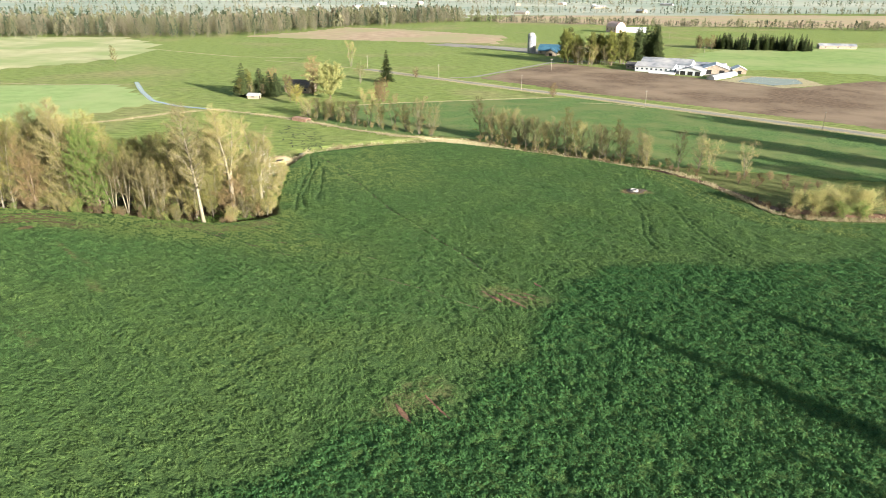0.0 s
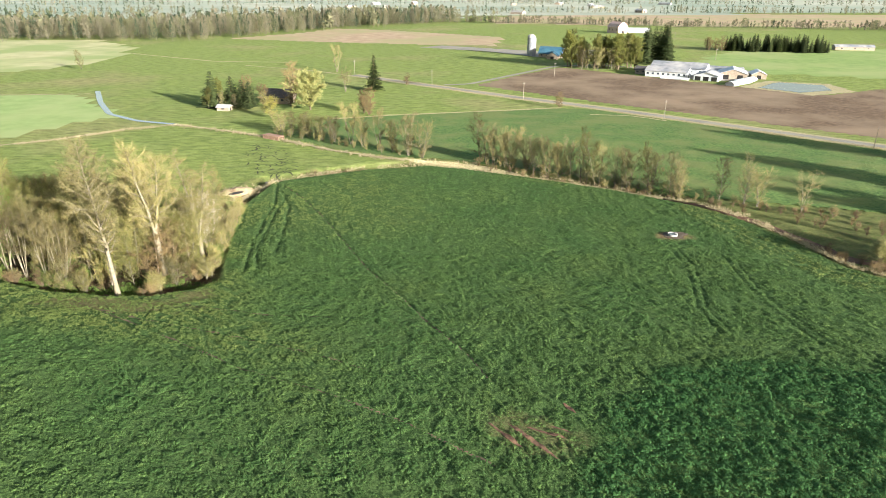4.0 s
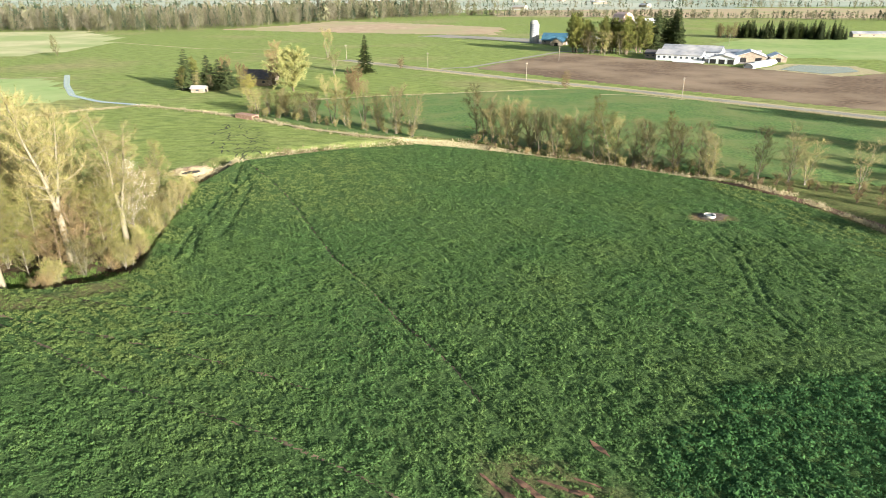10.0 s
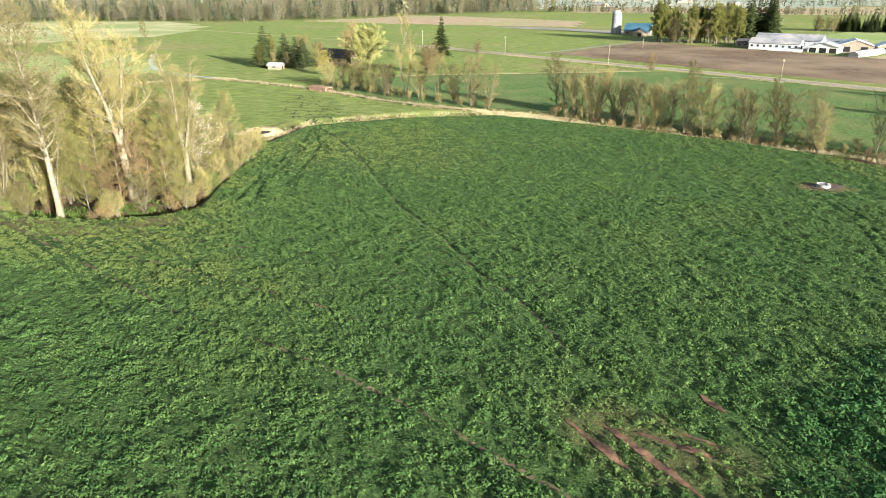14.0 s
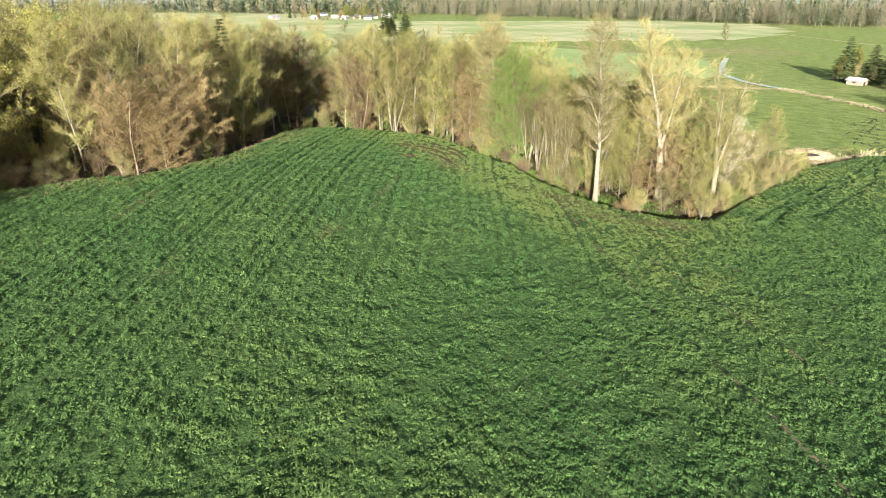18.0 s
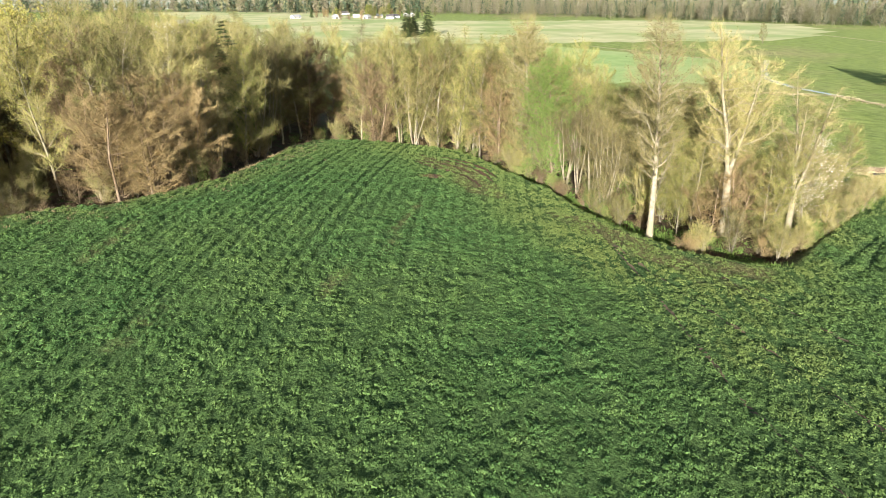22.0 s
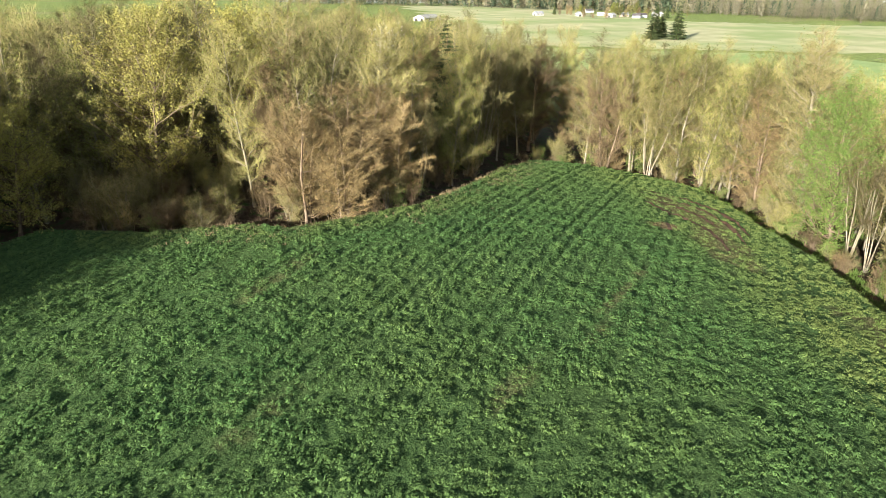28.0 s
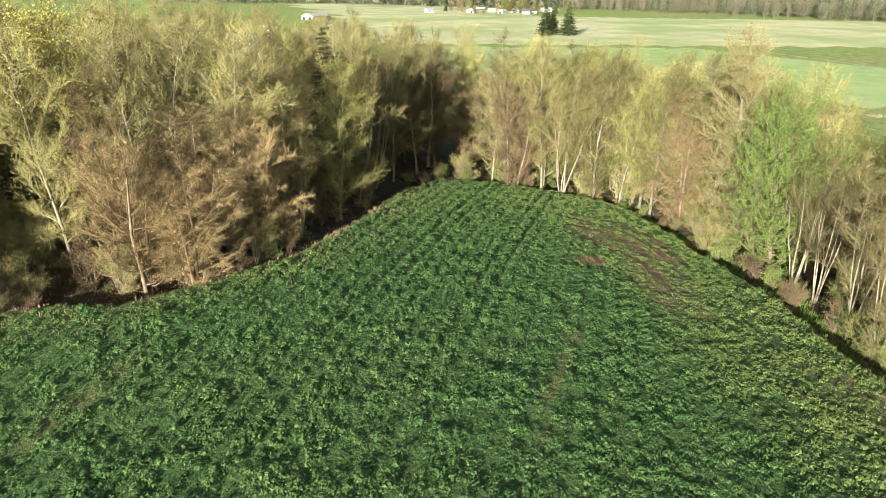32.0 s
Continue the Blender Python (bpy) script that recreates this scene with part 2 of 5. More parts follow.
def mesh_from(name, verts, faces, mats, smooth_shade=False, slots=None):
    me = bpy.data.meshes.new(name)
    me.from_pydata(np.asarray(verts, float).tolist() if isinstance(verts, np.ndarray) else verts, [], faces.tolist() if isinstance(faces, np.ndarray) else faces)
    for m in mats:
        me.materials.append(m)
    if slots is not None:
        me.polygons.foreach_set("material_index", np.asarray(slots, np.int32))
    if smooth_shade:
        me.polygons.foreach_set("use_smooth", np.ones(len(me.polygons), bool))
    me.update()
    return me


# zones of the field: taller dark crop, thin muddy ground, worn edges
LUSH = [(26, 90), (17, 74), (12, 61), (4.6, 53), (-0.4, 48), (-14, 44), (-25, 33), (-44, 20), (-44, -70), (138, -70), (128, 50), (106, 111), (77, 103), (57, 101), (40, 102)]
BARE = [((14, 84), 8, 5, -30, 0.36), ((-5, 51), 7, 4, 35, 0.3), ((-97, 130), 11, 3.6, -5, 0.5), ((-84, 124.5), 11, 3.6, -28, 0.5), ((-91.5, 121.3), 2.2, 1.5, 50, 0.9), ((-53, 122), 16, 3.2, -8, 0.5), ((62.3, 161.4), 4.6, 3.0, -20, 1.0),
        ((-40, 126), 5, 3, 30, 0.5), ((-72, 101), 5, 0.6, 128, 0.45), ((-76, 106), 4, 0.5, 128, 0.4), ((-66, 95), 4, 0.5, 128, 0.35), ((-84, 70), 8, 1.2, 140, 0.28), ((-60, 84), 5, 1.0, 130, 0.28), ((-97, 76), 7, 1.0, 110, 0.3), ((-62, 66), 5, 1.2, 135, 0.25)]
TRACKS = [[(-40, 212), (-37, 190), (-37, 174), (-36.2, 157), (-34, 139)], [(-36, 203), (-35.2, 191), (-35.2, 178), (-34.6, 155), (-32, 142)], [(-38, 206), (-33, 190), (-31, 170), (-30, 152)],
          [(-38, 212), (-30, 196.6), (-23, 180), (-15.4, 158.5), (-9.5, 141.5), (-3.3, 128), (1.5, 116), (7.6, 104), (10, 96)],
          [(-60, 124), (-43, 112), (-33, 104.7), (-25, 98.8), (-13, 93), (-2.7, 86.6), (8, 78)],
          [(-56, 121), (-44.7, 115.5), (-33, 111), (-16, 104), (-7, 99)],
          [(-40, 122), (-26, 118), (-10, 117)],
          [(65.9, 160), (68.5, 146.4), (66, 133), (65, 122), (66, 108), (74, 92)], [(67.5, 159), (70.2, 146), (67.8, 133), (66.8, 122), (68, 109), (76, 93)],
          [(58.5, 152), (57.7, 141), (54.4, 131), (51.6, 122), (50.8, 112)], [(60.2, 152), (59.5, 141), (56.2, 131), (53.4, 122), (52.6, 112)],
          [(26, 147), (31, 152), (40, 155.5), (50, 160)], [(78, 178), (80.5, 163), (83.5, 150), (87, 139), (94, 128)], [(76, 178), (78.5, 163), (81.5, 150), (85, 138), (92, 127)], [(73, 176), (75.5, 162), (79, 149), (82, 137), (90, 125)]]

RUTS = [[(8.3, 86.1), (11.8, 81.1)], [(10.7, 86.2), (13.2, 82.6), (15.9, 78.7)], [(13, 85.2), (17.6, 82.9)], [(16.2, 85.5), (18.4, 84.2)], [(19, 90.6), (20.1, 88.1)], [(-3, 52), (0, 47)], [(-7, 50), (-5, 46)],
        [(-108.4, 129), (-103.7, 131.8), (-98.5, 133.2), (-92.6, 132.4), (-87.3, 130.2), (-83.6, 127.9)], [(-104.6, 127.5), (-100.4, 129.9), (-95.2, 130.5), (-90, 129.2)], [(-103.1, 126.3), (-99.4, 126.7), (-95.3, 125.5)],
        [(-108.8, 131.4), (-104.2, 134.8), (-97.9, 135.7), (-92.1, 134.4), (-86.5, 131.2)], [(-100.2, 125), (-95.8, 126.9), (-90.5, 127), (-85.5, 125.6), (-81, 123)], [(-93.4, 123), (-89.4, 120.6)]]


def line_distance(x, y, pts):
    best = np.full(x.shape, 1e9)
    for (ax, ay), (bx, by) in zip(pts, pts[1:]):
        dx, dy = bx - ax, by - ay
        s = np.clip(((x - ax) * dx + (y - ay) * dy) / (dx * dx + dy * dy), 0, 1)
        best = np.minimum(best, np.hypot(x - ax - s * dx, y - ay - s * dy))
    return best


def track_distance(x, y, tracks):
    wx, wy = x + 0.5 * (value_noise(x, y, 6) - 0.5), y + 0.5 * (value_noise(x + 77, y, 6) - 0.5)
    best = np.full(np.shape(x), 1e9)
    for pts in tracks:
        best = np.minimum(best, line_distance(wx, wy, pts))
    return best


def rut_distance(x, y):
    best = np.full(np.shape(x), 1e9)
    for pts in RUTS:
        best = np.minimum(best, line_distance(x, y, pts))
    return best


def row_wave(x, y):
    """The drill rows and tramlines of the crop, -1 to 1."""
    across = x * 0.71 + y * 0.70 + 3.5 * value_noise(x, y, 45)
    tram = smooth(0.5, 0.15, np.abs((across % 9.0) - 4.5)) + smooth(0.5, 0.15, np.abs(((across + 1.8) % 9.0) - 4.5))
    return 0.6 * np.sin(across * 2 * math.pi / 1.55) - 0.9 * tram


def canopy(x, y, d):
    """The uneven top of the crop: clumps, rows and pressed tracks."""
    lush = lushness(x, y)
    wx, wy = x + 0.9 * (value_noise(x + 40, y, 2.0) - 0.5), y + 0.9 * (value_noise(x, y + 60, 2.0) - 0.5)
    lumps = 0.62 * value_noise(wx, wy, 0.8) + 0.38 * value_noise(wx + 300, wy, 1.7)
    rows = row_wave(x, y)
    top = (0.36 + 0.15 * lush) * (lumps - 0.45) + 0.11 * rows * smooth(5, -40, x)
    top *= 1 - 0.75 * bareness(x, y)
    return smooth(0.6, -0.8, d) * (top - 0.30 * smooth(0.55, 0.2, track_distance(x, y, TRACKS[:3])) - 0.19 * smooth(0.5, 0.18, track_distance(x, y, TRACKS[3:])) + 0.05)


def spot(x, y, centre, a, b, turn):
    c, s = math.cos(radians(turn)), math.sin(radians(turn))
    dx, dy = x - centre[0], y - centre[1]
    return smooth(1.25, 0.55, np.hypot((c * dx + s * dy) / a, (c * dy - s * dx) / b) + 0.5 * (value_noise(x, y, 2.5) - 0.5))


def bareness(x, y):
    b = np.zeros_like(np.asarray(x, float))
    for centre, a, e, turn, most in BARE:
        b = np.maximum(b, most * spot(x, y, centre, a, e, turn))
    return b * smooth(0.25, 0.6, value_noise(x, y, 0.9) * 0.5 + value_noise(x + 9, y, 2.3) * 0.3 + b * 0.45)


def lushness(x, y):
    return smooth(2.0, -2.0, outline_distance(LUSH, x, y) + 5 * (value_noise(x, y, 7) - 0.5))


gx, gy = axis_lines(-134, 74, 0.5, -4500, 4500), axis_lines(14, 152, 0.5, -1500, 4700)
X, Y = np.meshgrid(gx, gy)
Z = height(X, Y)
fd = outline_distance(FIELD, X, Y)
inside = smooth(0.8, -0.8, fd)
Z += canopy(X, Y, fd)
nx, ny = len(gx), len(gy)
idx = np.arange(nx * ny).reshape(ny, nx)
quads = np.stack([idx[:-1, :-1], idx[:-1, 1:], idx[1:, 1:], idx[1:, :-1]], -1).reshape(-1, 4)
GROUND, gnt, gp = nodes_of("ground_cover")


def attr(nt, name):
    a = nt.nodes.new("ShaderNodeAttribute")
    a.attribute_name = name
    return a.outputs["Fac"]


fine = noise_node(gnt, 1.6, 5.0)
mid = noise_node(gnt, 0.09, 4.0)
far = noise_node(gnt, 0.008, 3.0)
pasture = ramp_node(gnt, fine, [(0.3, (0.135, 0.178, 0.044)), (0.7, (0.245, 0.300, 0.088))])
pasture = mix_node(gnt, ramp_node(gnt, mid, [(0.45, (0, 0, 0)), (0.7, (0.6, 0.6, 0.6))]), pasture, (0.21, 0.25, 0.085))
pasture = mix_node(gnt, ramp_node(gnt, far, [(0.52, (0, 0, 0)), (0.66, (0.8, 0.8, 0.8))]), pasture, (0.26, 0.24, 0.11))
# floor under the crop: near-black tones paint the shade in gaps between tufts
shaded_floor = ramp_node(gnt, noise_node(gnt, 4.5, 8.0, None, 0.75), [(0.36, (0.016, 0.034, 0.012)), (0.5, (0.066, 0.116, 0.035)), (0.66, (0.135, 0.205, 0.068))])
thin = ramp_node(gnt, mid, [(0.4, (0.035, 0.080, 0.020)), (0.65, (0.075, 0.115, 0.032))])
crop_floor = mix_node(gnt, 0.25, shaded_floor, thin)
crop_floor = mix_node(gnt, attr(gnt, "bare"), crop_floor, ramp_node(gnt, fine, [(0.3, (0.135, 0.095, 0.048)), (0.7, (0.27, 0.190, 0.100))]))
wood_floor = ramp_node(gnt, noise_node(gnt, 0.6, 6.0), [(0.3, (0.035, 0.025, 0.016)), (0.5, (0.095, 0.065, 0.040)), (0.66, (0.05, 0.085, 0.022)), (0.8, (0.10, 0.16, 0.035))])
pasture = mix_node(gnt, 1.0, pasture, ramp_node(gnt, noise_node(gnt, 0.35, 8.0, (50, 0.5), 0.7), [(0.35, (0.62, 0.66, 0.62)), (0.65, (1.3, 1.25, 1.25))]), "MULTIPLY")
gcol = mix_node(gnt, attr(gnt, "wood"), pasture, wood_floor)
gcol = mix_node(gnt, attr(gnt, "crop"), gcol, mix_node(gnt, attr(gnt, "lush"), crop_floor, mix_node(gnt, 1.0, shaded_floor, (0.80, 0.86, 0.76), "MULTIPLY")))
gnt.links.new(gcol, gp.inputs["Base Color"])
gp.inputs["Roughness"].default_value = 1.0
gp.inputs["Specular IOR Level"].default_value = 0.1
bump_node(gnt, gp, noise_node(gnt, 1.9, 8.0, None, 0.72), 1.0, 0.75)

WOOD_WEST = [(-40, -70), (-46, -20), (-49, 10), (-58, 25), (-80, 31), (-98, 37), (-105, 45), (-98, 60), (-96, 72), (-111, 100), (-131, 122), (-121, 138), (-100, 140.5), (-66, 128.5), (-47, 126), (-37, 134),
             (-41, 150), (-44, 176), (-47, 192), (-58, 178), (-75, 172), (-100, 176), (-128, 172), (-160, 168), (-215, 150), (-250, 80), (-260, -60)]
WOOD_CREEK = [(-45, 193), (-41, 215), (-31, 221), (6, 233), (32, 220), (77, 186), (89, 160), (92, 143), (97, 136), (106, 134), (130, 133), (150, 136), (150, 150), (120, 182), (98, 184), (84, 196), (40, 226), (8, 243), (-33, 228), (-50, 220), (-55, 200)]
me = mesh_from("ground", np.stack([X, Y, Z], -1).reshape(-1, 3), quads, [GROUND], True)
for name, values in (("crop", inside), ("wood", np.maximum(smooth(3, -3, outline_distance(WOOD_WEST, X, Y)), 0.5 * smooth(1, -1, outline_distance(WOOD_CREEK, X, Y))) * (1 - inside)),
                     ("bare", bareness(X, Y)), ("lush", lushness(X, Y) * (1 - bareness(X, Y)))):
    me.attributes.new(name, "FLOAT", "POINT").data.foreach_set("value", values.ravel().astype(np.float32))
ground = tagged(new("ground", me), "green pasture plain with a rounded hill field", "ground", kind="structure")


def part(name, me_or_bm, material, parent, label=""):
    """Links a mesh as one part under a thing or under a part."""
    if isinstance(me_or_bm, bmesh.types.BMesh):
        data = bpy.data.meshes.new(name)
        me_or_bm.to_mesh(data)
        me_or_bm.free()
        data.materials.append(material)
    else:
        data = me_or_bm
    ob = new(name, data)
    ob.parent = parent
    return tagged(ob, label)


def thing(name, label, category, group="", at=(0, 0, 0), turn=0.0, kind=""):
    ob = new(name)
    ob.empty_display_size = 0.2
    ob.matrix_basis = pose(*at, 0, 0, turn)
    return tagged(ob, label, category, group, kind)


def zat(x, y):
    return float(height(np.array([x]), np.array([y]))[0])


def land_patch(name, poly, material, label, lift=0.06, step=8.0, category="field", relief=0.0):
    """A patch of land cover that lies on the ground within an outline, with an uneven edge."""
    xs, ys = [p[0] for p in poly], [p[1] for p in poly]
    ax, ay = np.arange(min(xs) - step, max(xs) + step * 1.5, step), np.arange(min(ys) - step, max(ys) + step * 1.5, step)
    bx, by = np.meshgrid(ax, ay)
    keep_d = outline_distance(poly, bx, by)
    # points just outside are drawn in to the outline
    n = len(ax)
    vid = np.arange(bx.size).reshape(bx.shape)
    cell = (keep_d[:-1, :-1] < step * 0.35) & (keep_d[:-1, 1:] < step * 0.35) & (keep_d[1:, 1:] < step * 0.35) & (keep_d[1:, :-1] < step * 0.35)
    f = np.stack([vid[:-1, :-1], vid[:-1, 1:], vid[1:, 1:], vid[1:, :-1]], -1)[cell]
    used, inv = np.unique(f, return_inverse=True)
    px, py = bx.ravel()[used], by.ravel()[used]
    v = np.stack([px, py, height(px, py) + lift + relief * (value_noise(px, py, 2.8) + value_noise(px + 50, py, 1.3) - 1)], -1)
    ob = new(name, mesh_from(name, v, inv.reshape(-1, 4), [material], True))
    return tagged(ob, label, category, kind="structure")


def strip(name, pts, width, material, label="", lift=0.05, wobble=0.0, category="", kind="structure", step=2.0, parent=None, taper=False, on_crop=False):
    """A ribbon of that width along a line on the ground, or on the crop's pressed top."""
    line = [Vector((*p, 0)) for p in pts]
    path = []
    for a, b in zip(line, line[1:]):
        n = max(1, int((b - a).length / step))
        path += [a.lerp(b, i / n) for i in range(n)]
    path.append(line[-1])
    # round off the corners
    for _ in range(3):
        path = [path[0]] + [(a + b * 2 + c) / 4 for a, b, c in zip(path, path[1:], path[2:])] + [path[-1]]
    v = []
    for i, p in enumerate(path):
        t = (path[min(i + 1, len(path) - 1)] - path[max(i - 1, 0)]).normalized()
        side = Vector((-t.y, t.x, 0))
        wd = width * (1 + wobble * (noise.noise(p * 0.3) + 0.7 * noise.noise(p * 0.9)))
        if taper:
            wd *= 0.12 + 0.88 * max(0.0, math.sin(math.pi * i / (len(path) - 1))) ** 0.6
        for s in (-0.5, 0.0, 0.5):
            v.append(p + side * wd * s)
    v = np.array([list(q) for q in v])
    v[:, 2] = height(v[:, 0], v[:, 1]) + lift
    if on_crop:
        v[:, 2] += canopy(v[:, 0], v[:, 1], outline_distance(FIELD, v[:, 0], v[:, 1]))
    f = [(3 * i + k, 3 * i + k + 1, 3 * i + k + 4, 3 * i + k + 3) for i in range(len(path) - 1) for k in (0, 1)]
    ob = new(name, mesh_from(name, v, f, [material], True))
    if parent:
        ob.parent = parent
        return ob
    return tagged(ob, label, category, kind=kind)


# far land covers
land_patch("darkened_pasture", [(-50, 280), (-27, 259), (-5, 245), (8, 243), (34, 229), (62, 208), (82, 192), (100, 186), (150, 168), (240, 100), (318, 84), (227, 187), (179, 241), (131, 293), (91, 336), (76, 341), (30, 332), (-6, 326), (-34, 318)], ROUGH, "tussocky green pasture behind the ditch, painted darker for its weaker glare", 0.22, 1.4, "field", 0.22)
land_patch("ploughed_field", [(42, 424), (82, 478), (116, 516), (160, 462), (200, 410), (232, 374), (300, 404), (420, 330), (420, 60), (310, 112), (196, 256), (146, 309), (103, 353)], PLOUGH, "bare brown ploughed field beside the road", 0.05, 3.0)
land_patch("stubble_field", [(-205, 815), (-140, 900), (-90, 1005), (5, 945), (120, 820), (95, 700), (-10, 728), (-110, 770)], BROWN_LAND, "pale brown stubble field before the woods", 0.08, 10.0)
land_patch("straw_pasture", [(-700, 560), (-470, 815), (-330, 800), (-255, 700), (-230, 560), (-300, 470), (-340, 405), (-430, 250), (-520, 200), (-760, 330), (-900, 420), (-880, 640)], STRAW_LAND, "straw-coloured rough pasture", 0.06, 14.0)
# a lighter copy of the green pasture, with haze put into its colour
HAZY_LAND = surface("haze_paled_pasture", (0.19, 0.275, 0.080), (0.26, 0.345, 0.115), 0.12, 0.97, 0.012, (0.30, 0.345, 0.135), bump=0.5, dist=0.3)
land_patch("bright_pasture", [(-420, 250), (-330, 400), (-180, 400), (-130, 335), (-160, 285), (-240, 250), (-320, 215)], HAZY_LAND, "smooth green pasture paled by painted haze", 0.05, 8.0)
land_patch("bright_pasture", [(215, 540), (240, 470), (420, 380), (900, 520), (900, 640), (420, 640), (300, 630)], GREEN_LAND, "bright green pasture behind the farm", 0.05, 12.0)
land_patch("far_stubble_field", [(120, 1130), (420, 1010), (1100, 960), (1500, 1300), (600, 1500), (200, 1400)], BROWN_LAND, "wide pale brown stubble land", 0.1, 30.0)
land_patch("far_stubble_field", [(-1300, 420), (-760, 330), (-640, 380), (-760, 560), (-1350, 760)], STRAW_LAND, "wide straw-coloured stubble land beyond the wood", 0.1, 30.0)

# pale greyish field tones: the distance haze is painted into the base colour
HAZED_FAR_LAND = surface("hazed_distant_fields", (0.30, 0.32, 0.24), (0.42, 0.42, 0.33), 0.004, 0.97, 0.0015, (0.24, 0.29, 0.22), bump=0)
land_patch("distant_plain", [(-4000, 1500), (-1500, 1300), (60, 1330), (1500, 1600), (4000, 1500), (4200, 4600), (-4200, 4600)], HAZED_FAR_LAND, "wide distant plain of mixed fields, paled by painted haze", 0.15, 120.0)
land_patch("distant_plain", [(-4200, -200), (-1500, 250), (-1380, 800), (-1600, 1300), (-4200, 1500)], HAZED_FAR_LAND, "wide western plain of mixed fields, paled by painted haze", 0.15, 100.0)
ROAD = [(-35, 478), (17, 422), (58, 378), (96, 341), (136, 298), (161, 271), (184, 246), (232, 192), (330, 82), (420, -20)]
strip("road_verge", ROAD, 11.0, DRY_GRASS, "strip of dry grass beside the road", 0.06, 0.12, "verge")
strip("road", ROAD, 5.0, GRAVEL, "grey gravel country road", 0.12, 0.03, "road")
strip("farm_track", [(24, 426), (40, 430), (82, 482), (114, 522), (150, 530), (178, 500)], 4.0, GRAVEL, "pale gravel track to the farm", 0.11, 0.1, "track")

# ---------------------------------------------------------------- trees
class Wood:
    """Collects tubes, twigs and leaves for one plant."""

    def __init__(self):
        self.v, self.f, self.tv, self.tf, self.ts = [], [], [], [], []

    def tube(self, pts, radii, sides):
        base = len(self.v)
        for i, (p, r) in enumerate(zip(pts, radii)):
            t = (pts[min(i + 1, len(pts) - 1)] - pts[max(i - 1, 0)]).normalized()
            a = t.orthogonal().normalized()
            b = t.cross(a)
            for k in range(sides):
                w = 2 * math.pi * k / sides
                self.v.append(p + (a * math.cos(w) + b * math.sin(w)) * r)
        for i in range(len(pts) - 1):
            for k in range(sides):
                n = (k + 1) % sides
                self.f.append((base + i * sides + k, base + i * sides + n, base + (i + 1) * sides + n, base + (i + 1) * sides + k))

    def twig(self, p, d, length, width, slot=0):
        s = d.orthogonal().normalized() * width / 2
        b = len(self.tv)
        self.tv += [p - s, p + s, p + d * length]
        self.tf.append((b, b + 1, b + 2))
        self.ts.append(slot)

    def leaf(self, p, size, r, slot=1):
        n = Vector((r.gauss(0, 1), r.gauss(0, 1), r.gauss(0, 1))).normalized()
        a = n.orthogonal().normalized() * size * r.uniform(0.6, 1.2)
        c = n.cross(a).normalized() * size * r.uniform(0.4, 0.8)
        b = len(self.tv)
        self.tv += [p - a, p - c, p + a, p + c]
        self.tf.append((b, b + 1, b + 2, b + 3))
        self.ts.append(slot)


def bend(r, d, amount):
    return (d + Vector((r.gauss(0, amount), r.gauss(0, amount), r.gauss(0, amount)))).normalized()


def branching(w, r, tip_list, start, d, length, radius, sides, up, steps=4):
    pts, radii, p = [start], [radius], start
    for i in range(steps):
        d = (bend(r, d, 0.16) + Vector((0, 0, up))).normalized()
        p = p + d * length / steps
        pts.append(p)
        radii.append(max(radius * (1 - (i + 1) / steps * 0.85), 0.012))
    w.tube(pts, radii, sides)
    tip_list.append((pts, d))
    return pts, d


